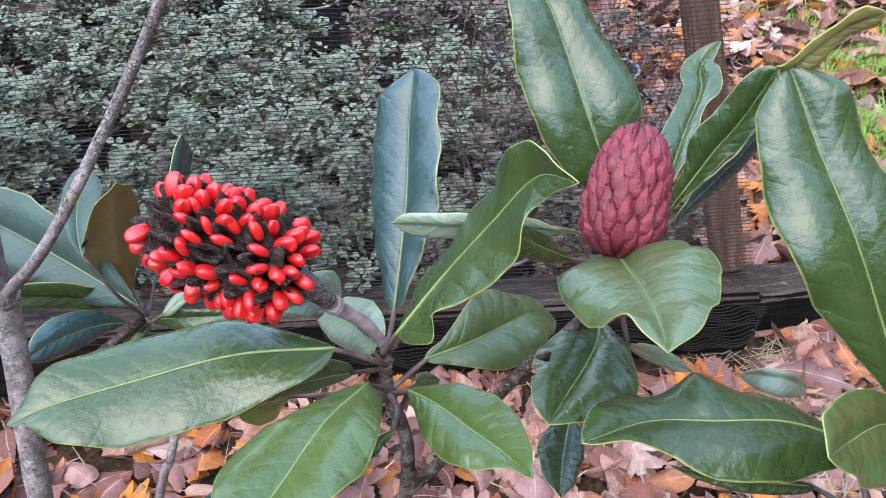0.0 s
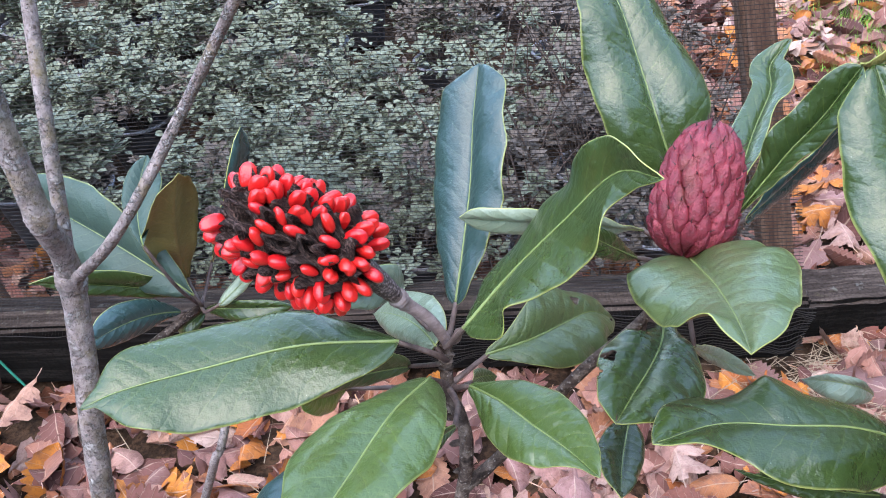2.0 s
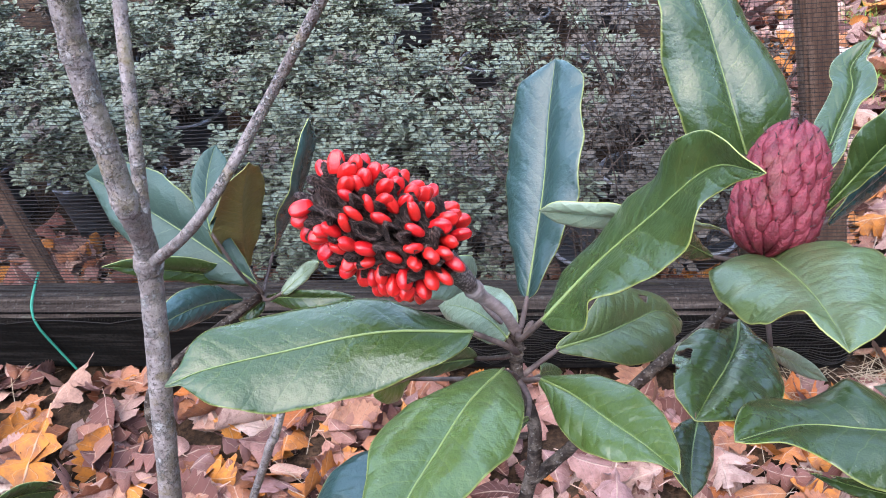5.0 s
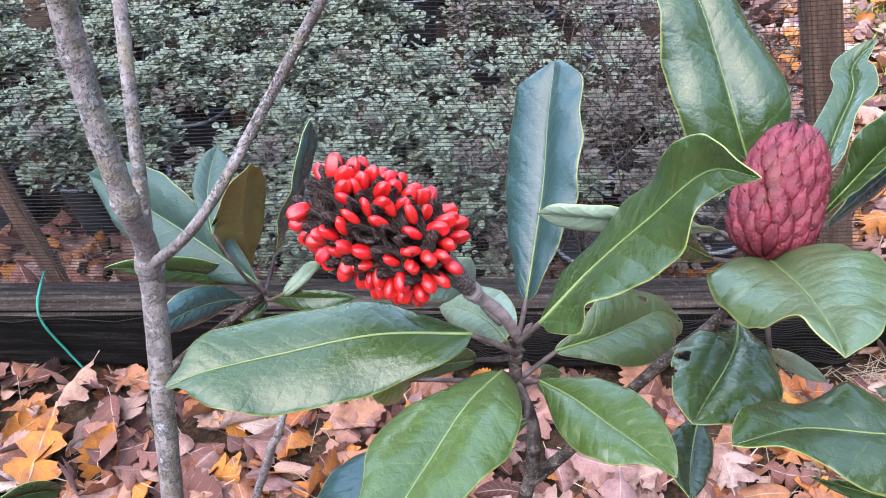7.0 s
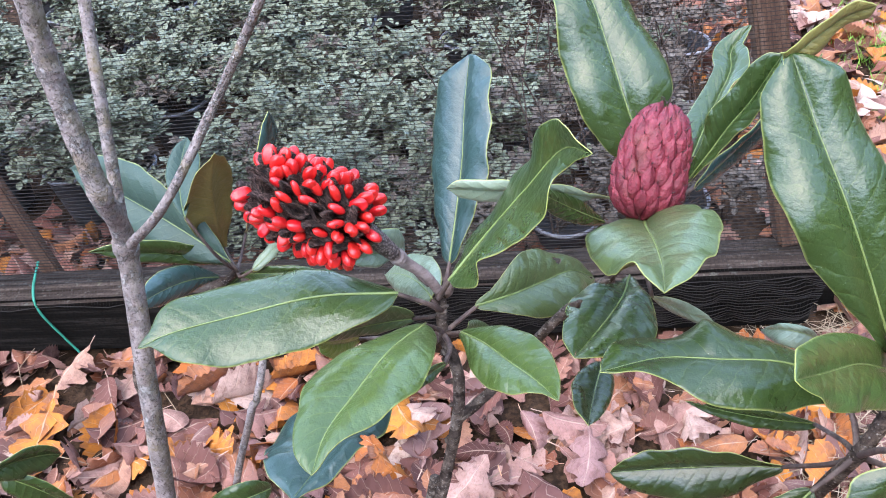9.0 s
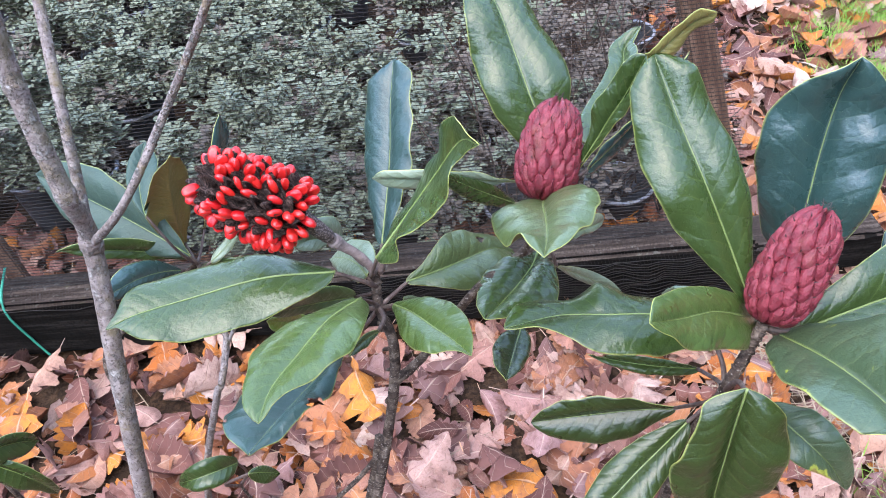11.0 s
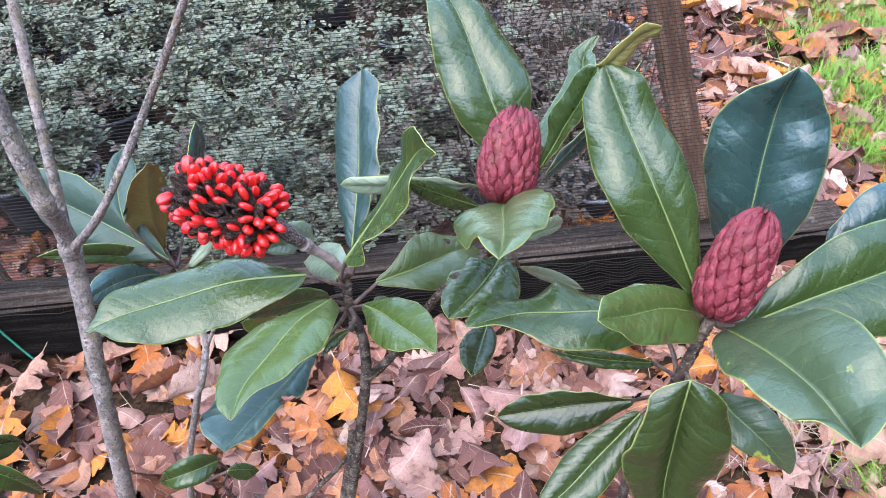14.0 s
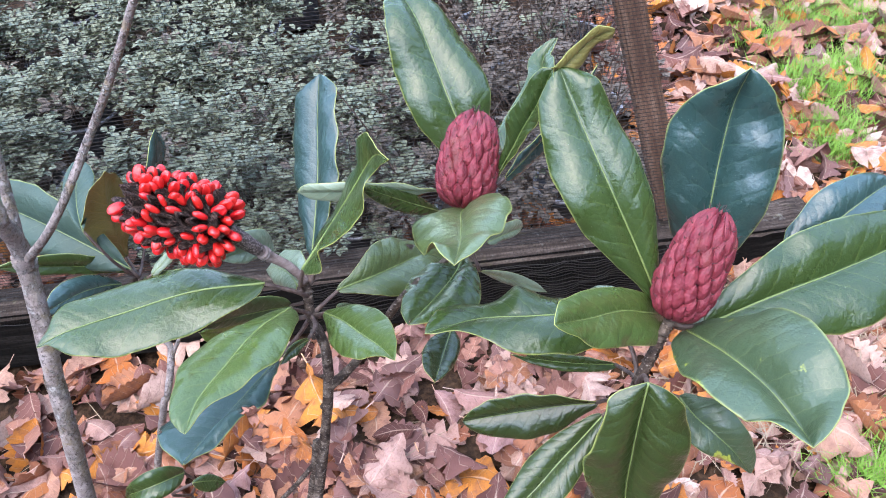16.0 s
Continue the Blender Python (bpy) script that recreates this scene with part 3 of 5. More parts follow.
def blade(plant, midrib, face, left, right, stalk=(), top=None, under=None, camber=0.20, wave=0.05, tips=(0.55, 0.7), holes=(), bites=(), label="", seed=1):
    """A leathery leaf along its midrib. left, right: at each station along it, how wide that half is in mm and how many degrees it is
    folded towards the face; camber: how far each half arches; holes, bites: (along 0..1, across -1..1, radius)."""
    ns, nu = (120, 81) if holes or bites else (56, 29)
    S = np.linspace(0, 1, ns)
    C, halves = blade_frame(midrib, face, [(w / 1000, a) for w, a in left], [(w / 1000, a) for w, a in right], S, tips)
    length = np.linalg.norm(np.diff(C, axis=0), axis=1).sum()
    half = max(w for w, a in (*left, *right)) / 1000
    U = np.linspace(-1, 1, nu)
    rnd = random.Random(seed)
    turns, ph = rnd.uniform(3.0, 5.0), rnd.uniform(0, 6.28)
    verts, normals, uvs = [], [], []
    for i, s in enumerate(S):
        for u in U:
            a = abs(u)
            w, way, nrm = (q[i] for q in halves[0 if u > 0 else 1])
            p = C[i] + way * (w * a)
            up = camber * w * 3.0 * a * (1 - a) + wave * w * a * a * math.sin(6.283 * turns * s + ph + 2.0 * (u > 0))
            up += 0.0016 * a * (noise.noise(Vector(p * 45)) + 0.5 * noise.noise(Vector(p * 95 + seed))) * min(1.0, w / 0.006)
            p = p + nrm * up + way * (0.03 * w * a ** 3 * noise.noise(Vector(p * 70 + 2 * seed)))
            verts.append(p)
            uvs.append((0.5 + 0.5 * u, s))
            mean = halves[0][2][i] + halves[1][2][i]
            normals.append(unit(nrm * a + unit(mean) * (1 - a)))
    rib = [C[i] + np.array(normals[i * nu + nu // 2]) * 0.00025 for i in range(0, ns - 1, 2)]
    return leaf_body(plant, np.array(verts), np.array(normals), uvs, ns, nu, length, half, holes, bites, rib, C, stalk, top, under, label)


def sapling(label, foot, category="shrub", group="magnolia saplings"):
    ob = new("magnolia_sapling")
    ob.location = (0, 0, 0)
    return tagged(ob, label, category, group)


def leaf_scars(plant, line, r, n, seed):
    """Raised rings and old bud scars round a stem."""
    rnd = random.Random(seed)
    path = smooth_path(line, 12)
    for j in range(n):
        i = min(len(path) - 2, int((j + rnd.random() * 0.7) / n * (len(path) - 1)))
        p, d = path[i], unit(path[i + 1] - path[i])
        side = unit(np.cross(d, v3(rnd.uniform(-1, 1), rnd.uniform(-1, 1), 0.3)))
        h = rnd.uniform(0.0008, 0.0018)
        q = p + side * r * 0.10
        tube_part("leaf_scar", [q - d * h, q, q + d * h], [r * 0.93, r * rnd.uniform(1.08, 1.22), r * 0.9], STEM, plant, "", 10, 2, 0.06, seed + j)


# ---------------------------------------------------------------- seed cones
def cone_frame(base, tip):
    B, T = v3(*base), v3(*tip)
    ax = unit(T - B)
    e1 = unit(np.cross(ax, v3(0.2, 1, 0.1)))
    return B, ax, np.linalg.norm(T - B), e1, np.cross(ax, e1)


def egg(t, fat):
    """Radius along the axis, 0..1."""
    t = min(1, max(0, t))
    return max(0.02, (1 - abs(2 * t ** 0.92 - 1) ** 3.1) ** 0.52) * fat * (1.06 - 0.22 * t)


def closed_cone(plant, base, tip, fat, label, seed):
    """A closed seed cone: overlapping pointed scales, each with a dry hooked style."""
    B, ax, ln, e1, e2 = cone_frame(base, tip)
    rnd = random.Random(seed)

    def at(th, t, h):
        r = egg(t, fat)
        slope = (egg(t + 0.01, fat) - egg(t - 0.01, fat)) / (0.02 * ln)
        out = unit((e1 * math.cos(th) + e2 * math.sin(th)) - ax * slope)
        return B + ax * (t * ln) + (e1 * math.cos(th) + e2 * math.sin(th)) * r + out * h, out

    verts, faces = [], []
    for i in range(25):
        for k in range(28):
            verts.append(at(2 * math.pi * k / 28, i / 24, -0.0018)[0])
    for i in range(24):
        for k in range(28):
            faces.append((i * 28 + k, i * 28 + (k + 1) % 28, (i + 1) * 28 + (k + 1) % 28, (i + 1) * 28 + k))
    core = mesh_object("seed_cone", verts, faces, [SCALE_GAP_SHADE], plant, label)
    count = 98
    for j in range(count):
        t = 0.010 + 0.935 * (j + 0.5) / count
        th = j * 2.39996 + rnd.uniform(-0.07, 0.07)
        r = max(egg(t, fat), 0.3 * fat)
        near = min(1, egg(t, fat) / fat)
        aw = 0.0052 * rnd.uniform(0.92, 1.1) * (0.60 + 0.40 * near)
        bh = 0.0080 * rnd.uniform(0.92, 1.12) * (1.0 if t < 0.8 else 1.15)
        hgt = 0.0025 * rnd.uniform(0.85, 1.2) * (0.65 + 0.35 * near)
        skew = rnd.uniform(-0.12, 0.12)
        sv, sf = [], []
        m = 11
        for a in range(m):
            for b in range(m):
                x, y = -1 + 2 * a / (m - 1), -1 + 2 * b / (m - 1)
                wx = (1 - y ** 1.5 * 0.97) if y > 0 else (1 - (-y) ** 2.2 * 0.45)
                dome = (1 - abs(x) ** 3.2) * (1 - 0.70 * abs(y) ** 4 if y > 0 else 1 - 0.9 * abs(y) ** 3.0)
                keel = 0.45 * math.exp(-((x - skew * y) / 0.15) ** 2) * max(0.0, y + 0.25) - 0.30 * math.exp(-((abs(x - skew * y) - 0.42) / 0.18) ** 2) * max(0.0, y + 0.45)
                h = hgt * (dome * (0.92 + 0.06 * y) + keel * 0.8) - 0.0028 * abs(x) ** 4 * (1.0 if y < 0.6 else 0.5)
                h += 0.00042 * noise.noise(Vector((x * 2.3 + j, y * 2.3, seed))) + 0.00022 * noise.noise(Vector((x * 6 + j, y * 6, seed)))
                sv.append(at(th + (x * wx + skew * 0.4 * y) * aw / r, min(0.992, t + y * bh / ln), h)[0])
        for a in range(m - 1):
            for b in range(m - 1):
                sf.append((a * m + b, (a + 1) * m + b, (a + 1) * m + b + 1, a * m + b + 1))
        mesh_object("scale", sv, sf, [SCALE], core)
        if t > 0.05:
            p0, out = at(th + skew * 0.4 * aw / r, t + 0.90 * bh / ln, hgt * 0.9)
            up = unit(ax + 0.2 * out)
            sd = unit(np.cross(up, out)) * rnd.uniform(-0.0014, 0.0014)
            lnk = rnd.uniform(0.0012, 0.0028)
            tv, tf = tube([p0, p0 + out * lnk * 0.5 + up * lnk * 0.3, p0 + out * lnk * 0.95 + up * lnk * 0.75 + sd], [0.00042, 0.0003, 0.00012], 5, 3)
            mesh_object("style", tv, tf, [STYLE], core)
    return core


def seed_mesh(rnd, k):
    """A plump, slightly flattened seed with a shallow groove, 1 long, growing along +z, pinched at its foot."""
    bm = bmesh.new()
    bmesh.ops.create_uvsphere(bm, u_segments=16, v_segments=12, radius=0.5)
    bend = rnd.uniform(-0.10, 0.10)
    for v in bm.verts:
        x, y, z = v.co
        f = 0.60 + 0.02 * z - 0.16 * max(0.0, -z) - 0.30 * max(0.0, z - 0.18) + 0.05 * k
        sq = [math.copysign(abs(2 * q) ** 0.80 / 2, q) for q in (x, y, z)]
        groove = 0.07 * math.exp(-(x * x) / 0.010) * (1.0 if y > 0 else 0.4)
        v.co = Vector((sq[0] * f + bend * sq[2] * sq[2], sq[1] * f * 0.78 - math.copysign(groove, y), sq[2] + 0.5))
    me = bpy.data.meshes.new("seed")
    bm.to_mesh(me)
    bm.free()
    me.materials.append(SEED)
    me.polygons.foreach_set("use_smooth", np.full(len(me.polygons), True))
    return me


def husk_mesh(rnd, gape):
    """A split pod: a wrinkled boat with two thick lips and a beak; it stands on z = 0, its length along y, 1 long. gape: how far the lips part."""
    n = 28
    rings = [(1.0, -0.30), (1.12, 0.05), (1.14, 0.30), (1.02, 0.52), (0.82, 0.58), (0.64, 0.46), (0.56, 0.16), (0.25, 0.0)]
    verts, faces = [], []
    wr = [rnd.uniform(0.86, 1.14) for _ in range(n)]
    wr = [0.5 * wr[k] + 0.25 * (wr[k - 1] + wr[(k + 1) % n]) for k in range(n)]
    lean = rnd.uniform(-0.12, 0.12)
    for q, (r, z) in enumerate(rings):
        for k in range(n):
            w = 2 * math.pi * k / n
            c, d = math.cos(w), math.sin(w)
            wide = 0.30 * r if q < 4 else 0.30 * (1.02 - (1.02 - r) * (0.35 + 0.9 * (1 - gape)))
            beak = max(0.0, d) ** 6 * (0.22 if 1 < q < 6 else 0.0)
            x = wide * math.copysign(abs(c) ** 0.85, c) * wr[k] * (1 - 0.35 * max(0, d) ** 3) + lean * d * d
            y = 0.50 * r * d * (0.92 + 0.08 * wr[k]) + beak
            zz = z * 0.86 * (0.90 + 0.28 * max(0, d) - 0.22 * max(0, -d)) * (0.75 + 0.30 * wr[(k * 5 + q) % n]) + beak * 0.8
            verts.append((x, y, zz))
    for q in range(len(rings) - 1):
        for k in range(n):
            faces.append((q * n + k, q * n + (k + 1) % n, (q + 1) * n + (k + 1) % n, (q + 1) * n + k))
    faces.append(tuple((len(rings) - 1) * n + k for k in range(n)))
    me = bpy.data.meshes.new("husk")
    me.from_pydata(verts, [], faces)
    me.materials.append(HUSK)
    me.polygons.foreach_set("use_smooth", np.full(len(me.polygons), True))
    return me


def basis(pos, up, along, s):
    up = unit(up)
    x = unit(np.cross(along, up))
    y = np.cross(up, x)
    return Matrix(((x[0] * s, y[0] * s, up[0] * s, pos[0]), (x[1] * s, y[1] * s, up[1] * s, pos[1]), (x[2] * s, y[2] * s, up[2] * s, pos[2]), (0, 0, 0, 1)))


def open_cone(plant, base, tip, fat, label, seed):
    """A burst seed cone: dark gaping husks with scarlet seeds pushed out of them."""
    B, ax, ln, e1, e2 = cone_frame(base, tip)
    rnd = random.Random(seed)
    verts, faces = [], []
    for i in range(21):
        for k in range(24):
            w = 2 * math.pi * k / 24
            r = max(0.004, egg(i / 20, fat) * 0.88 * min(1.0, i / 20 / 0.16)) * (1 + rnd.uniform(-0.05, 0.05))
            verts.append(B + ax * (i / 20 * ln) + (e1 * math.cos(w) + e2 * math.sin(w)) * r)
    for i in range(20):
        for k in range(24):
            faces.append((i * 24 + k, i * 24 + (k + 1) % 24, (i + 1) * 24 + (k + 1) % 24, (i + 1) * 24 + k))
    core = mesh_object("seed_cone", verts, faces, [HUSK_CORE], plant, label)
    husks = [husk_mesh(rnd, g) for g in (0.15, 0.25, 0.35, 0.75, 0.9, 1.0)]
    seeds = [seed_mesh(rnd, k) for k in (-0.6, 0.0, 0.6, 1.0)]
    count = 80
    shut_side = unit(v3(-0.12, -0.80, 0.58))
    for j in range(count):
        t = 0.10 + 0.86 * (j + 0.5) / count
        th = j * 2.39996 + rnd.uniform(-0.1, 0.1)
        rad = e1 * math.cos(th) + e2 * math.sin(th)
        slope = (egg(t + 0.01, fat) - egg(t - 0.01, fat)) / (0.02 * ln)
        out = unit(rad - ax * slope)
        pos = B + ax * (t * ln) + rad * egg(t, fat) * 0.92
        shut = float(np.dot(out, shut_side)) + rnd.uniform(-0.14, 0.14)
        tight = shut > (0.64 if t > 0.34 else 0.95)
        s = rnd.uniform(0.0130, 0.0158) * (1.0 if t < 0.85 else 0.8)
        h = new("husk", husks[rnd.randrange(3) if tight else 3 + rnd.randrange(3)])
        h.parent = core
        along0 = unit(ax + 0.45 * np.cross(ax, out) * rnd.uniform(-1, 1))
        h.matrix_local = basis(pos, unit(out + 0.15 * v3(*[rnd.uniform(-1, 1) for _ in range(3)])), along0, s)
        cross = unit(np.cross(out, along0))
        if tight and rnd.random() < 0.16 or t > 0.80 and shut > 0.35 and rnd.random() < 0.3:
            continue
        two = rnd.random() < (0.75 if tight else 0.95)
        droop = 0.45 * (1 - max(0.0, out[2]))
        lean = rnd.uniform(-0.55, 0.25)
        for q in ((-1, 1) if two else (0,)):
            size = rnd.uniform(0.0100, 0.0126)
            if tight:
                # still held between the lips, lying along the slit
                p = pos + out * (0.0046 + rnd.uniform(-0.0005, 0.0012)) + cross * (q * 0.0028) - along0 * 0.0034
                way = unit(along0 * (1 if q >= 0 else 0.8) + out * rnd.uniform(0.15, 0.6) + cross * (0.25 * q))
            else:
                p = pos + out * 0.0008 + cross * (q * 0.0034) + ax * rnd.uniform(-0.0015, 0.0015)
                way = unit(out + cross * (0.07 * q) + ax * lean + v3(0, 0, -droop) * rnd.random() + 0.10 * v3(*[rnd.uniform(-1, 1) for _ in range(3)]))
                size = rnd.uniform(0.0118, 0.0142)
            sd = new("seed", seeds[rnd.randrange(4)])
            sd.parent = core
            sd.matrix_local = basis(p, way, cross * rnd.choice((-1, 1)) + 0.15 * v3(rnd.uniform(-1, 1), rnd.uniform(-1, 1), rnd.uniform(-1, 1)), size)
    return core


# ---------------------------------------------------------------- ground
def ground_height(x, y):
    return 0.012 * noise.noise(Vector((x * 1.7, y * 1.7, 0.3))) + 0.006 * noise.noise(Vector((x * 6, y * 6, 2.3)))


def build_ground():
    xs = np.concatenate([[-60, -20, -8, -4], np.linspace(-2.6, 2.8, 60), [4, 8, 20, 60]])
    ys = np.concatenate([[-60, -20, -6, -2], np.linspace(-0.8, 4.2, 60), [6, 10, 20, 60]])
    verts = [(x, y, ground_height(x, y) - 0.022) for y in ys for x in xs]
    n = len(xs)
    faces = [(j * n + i, j * n + i + 1, (j + 1) * n + i + 1, (j + 1) * n + i) for j in range(len(ys) - 1) for i in range(n - 1)]
    return tagged(mesh_object("ground", verts, faces, [SOIL]), "brown woodland soil under fallen leaves", "ground", "", "structure")


ground = build_ground()


def litter_shape(kind, rnd, coarse=False):
    """A dry fallen leaf about 1 long, lying along y: oak with lobes, broad with a toothed edge, or a plain oval one."""
    ns = 11 if coarse else 15 if kind == "oval" else 29
    S = np.linspace(0, 1, ns)
    bend, cup, twist = rnd.uniform(-0.5, 0.8), rnd.uniform(-1.1, 1.5), rnd.uniform(-1.0, 1.0)
    bow = rnd.uniform(-0.12, 0.12)
    lobes, deep = rnd.choice((3.0, 3.5, 4.0)), rnd.uniform(0.22, 0.42)
    verts, uvs, faces = [], [], []
    us = (-1, 0, 1) if coarse else (-1, -0.6, -0.25, 0, 0.25, 0.6, 1)
    for i, s in enumerate(S):
        full = math.sin(math.pi * s ** 0.85) ** 0.6 if 0 < s < 1 else 0.02
        if kind == "oak":
            lob = 0.5 + 0.5 * math.cos(2 * math.pi * (lobes * s + 0.1))
            w = 0.36 * full * (deep + (1 - deep) * lob ** 1.3 * (1 + 0.25 * math.cos(9 * 2 * math.pi * s))) * (0.7 + 0.45 * s)
        elif kind == "toothed":
            w = 0.33 * full * (0.90 + 0.10 * math.cos(2 * math.pi * 9 * s)) * (0.75 + 0.35 * s)
        else:
            w = 0.25 * full
        for u in us:
            sway = 0.10 * abs(u) * (math.sin(2 * math.pi * lobes * s) if kind == "oak" else 0)
            x = u * w + bow * math.sin(math.pi * s)
            y = s - 0.5 + sway * 0.6
            z = cup * u * u * w * 0.9 + bend * (s - 0.5) ** 2 + twist * u * w * (s - 0.5) + 0.03 * noise.noise(Vector((u * 2.2, s * 5, bend * 9)))
            verts.append((x, y, z))
            uvs.append((0.5 + 0.5 * u, s))
    n = len(us)
    for i in range(ns - 1):
        for k in range(n - 1):
            faces.append((i * n + k, i * n + k + 1, (i + 1) * n + k + 1, (i + 1) * n + k))
    zmin = min(v[2] for v in verts)
    verts = [(x, y, z - zmin) for x, y, z in verts]
    # stalk
    b = len(verts)
    z0 = verts[len(us) // 2][2]
    verts += [(-0.008, -0.5, z0), (0.008, -0.5, z0), (0.012, -0.68, z0 + 0.03), (-0.004, -0.68, z0 + 0.03)]
    uvs += [(0.5, 0)] * 4
    faces.append((b, b + 1, b + 2, b + 3))
    return np.array(verts), faces, uvs


def build_litter():
    rnd = random.Random(11)
    shapes = [litter_shape("oak", rnd) for _ in range(11)] + [litter_shape("toothed", rnd) for _ in range(7)] + [litter_shape("oval", rnd) for _ in range(4)]
    fine = len(shapes)
    shapes += [litter_shape("oak", rnd, True) for _ in range(10)]
    meshes = []
    for v, f, uv in shapes[:fine]:
        ob = mesh_object("fallen_leaf", v, f, [LITTER], None, "", None, True, uv)
        meshes.append(ob.data)
        bpy.data.objects.remove(ob)
    spots = []
    # open ground in front of the timber, and to the side of the bed
    for _ in range(1750):
        spots.append((rnd.uniform(-1.55, 1.35), rnd.uniform(0.36, 1.02)))
    for _ in range(2300):
        spots.append((rnd.uniform(0.66, 2.0), rnd.uniform(0.9, 3.1)))
    for _ in range(500):
        spots.append((rnd.uniform(0.9, 2.8), rnd.uniform(2.4, 4.2)))
    for _ in range(480):
        spots.append((rnd.uniform(-1.6, 0.55), rnd.uniform(1.17, 1.5)))
    far = []
    while len(far) < 8500:
        wide = rnd.choice((1.3, 2.5))
        x, y = rnd.gauss(0.4, wide), rnd.gauss(1.0, wide)
        if not (-1.55 < x < 1.35 and 0.36 < y < 1.02 or 0.66 < x < 2.0 and 0.9 < y < 3.1 or -2.2 < x < 0.66 and 1.0 < y < 3.3 or abs(x) + abs(y) > 8):
            far.append((x, y))
    spots += far
    far = set(far)
    near = [s for s in spots if -1.25 < s[0] < 0.9 and 0.45 < s[1] < 1.0]
    rnd.shuffle(near)
    single = set(near[:290])
    sv, sf, suv = [], [], []
    for x, y in spots:
        k = rnd.randrange(fine) if (x, y) not in far else rnd.randrange(fine, len(shapes))
        size = rnd.uniform(0.085, 0.165) if k < 18 or k >= fine else rnd.uniform(0.06, 0.11)
        if rnd.random() < 0.56:
            size *= rnd.uniform(0.3, 0.75)
        lift = rnd.random() ** 1.5 * (0.032 if (x, y) in single else 0.022)
        tilt = 0.30 if rnd.random() < 0.8 else 0.7
        m = Matrix.Translation((x, y, ground_height(x, y) - 0.016 + lift)) @ Euler((rnd.gauss(0, tilt), rnd.gauss(0, tilt) + (math.pi if rnd.random() < 0.3 else 0), rnd.uniform(0, 6.28))).to_matrix().to_4x4()
        m = m @ Matrix.Scale(size, 4)
        if (x, y) in single:
            ob = new("fallen_leaf", meshes[k])
            ob.parent = ground
            ob.matrix_local = m
        else:
            v, f, uv = shapes[k]
            a = np.array(m)
            o = len(sv)
            sv.extend((v @ a[:3, :3].T + a[:3, 3]).tolist())
            sf.extend(tuple(o + i for i in q) for q in f)
            suv.extend(uv)
    tagged(mesh_object("leaf_litter", sv, sf, [LITTER_STUFF], None, "", None, True, suv), "pinkish brown and orange fallen oak leaves", "fallen leaves", "", "stuff")


build_litter()


def blades(name, spots, length, width, mat, label, category, flat=0.0, seed=5):
    """Blades of grass or straw: each a tapering bent strip."""
    rnd = random.Random(seed)
    v, f = [], []
    for x, y in spots:
        h = rnd.uniform(*length)
        az = rnd.uniform(0, 6.28)
        lean = rnd.uniform(0.1, 0.9) if flat == 0 else rnd.uniform(6, 14)
        d = v3(math.cos(az), math.sin(az), 0)
        sd = v3(-d[1], d[0], 0) * width * rnd.uniform(0.7, 1.3)
        p = v3(x, y, ground_height(x, y) - 0.012 + flat * rnd.uniform(0.5, 1.5))
        up = unit(d * lean + v3(0, 0, 1))
        o = len(v)
        for q, w in ((0, 1), (0.5, 0.8), (1, 0.1)):
            c = p + up * h * q + d * (0.25 * h * q * q) - v3(0, 0, 0.12 * h * q * q)
            v += [c - sd * w, c + sd * w]
        f += [(o, o + 1, o + 3, o + 2), (o + 2, o + 3, o + 5, o + 4)]
    return tagged(mesh_object(name, v, f, [mat], None, "", None, True), label, category, "", "stuff")


def grass_spots():
    rnd = random.Random(21)
    out = []
    for cx, cy, r, n in ((1.45, 2.24, 0.16, 1700), (1.62, 2.45, 0.26, 1500), (1.25, 1.82, 0.12, 1500), (1.20, 1.60, 0.09, 800), (1.17, 1.48, 0.07, 420), (1.38, 1.86, 0.13, 800), (1.20, 2.16, 0.09, 300),
                         (1.62, 2.16, 0.12, 700), (2.0, 2.3, 0.3, 700), (0.79, 0.54, 0.065, 520), (0.88, 0.57, 0.07, 220), (1.30, 2.75, 0.25, 500), (1.7, 3.2, 0.4, 700)):
        for _ in range(n):
            out.append((rnd.gauss(cx, r * 0.55), rnd.gauss(cy, r * 0.55)))
    return out


def build_backdrop():
    """Made-up ring of far woods, unseen and ragged-topped, that darkens the leaves' reflections."""
    rnd = random.Random(4)
    n = 96
    v, f = [], []
    for k in range(n):
        w = 2 * math.pi * k / n
        # sector heights chosen for which leaves mirror dark and which mirror sky
        tall = 5.0 + 7.5 * max(0.0, math.cos(w + 0.61)) ** 4 - 2.6 * max(0.0, math.sin(w)) ** 2
        top = max(1.8, tall + 5.5 * noise.noise(Vector((math.cos(w) * 1.9, math.sin(w) * 1.9, 1)))) + rnd.uniform(-0.8, 0.8)
        for z in (-0.3, top * 0.35, top * 0.7, top):
            r = 13 + rnd.uniform(-0.6, 0.6)
            v.append((r * math.cos(w), r * math.sin(w), z))
    for k in range(n):
        for j in range(3):
            f.append((4 * k + j, 4 * ((k + 1) % n) + j, 4 * ((k + 1) % n) + j + 1, 4 * k + j + 1))
    mat = plain_material("unseen_ring_brown", (0.07, 0.066, 0.05), (0.15, 0.13, 0.10), 0.8, 0.9, 0.1, 0.5, 0.1)
    return tagged(mesh_object("backdrop", v, f, [mat], None, "", None, False), "unseen brown ring of woods added to darken leaf reflections", "woods", "", "structure")


build_backdrop()
blades("grass", grass_spots(), (0.03, 0.075), 0.0013, GRASS, "bright green tufts of grass between leaves", "grass", 0.0, 5)
_r = random.Random(33)
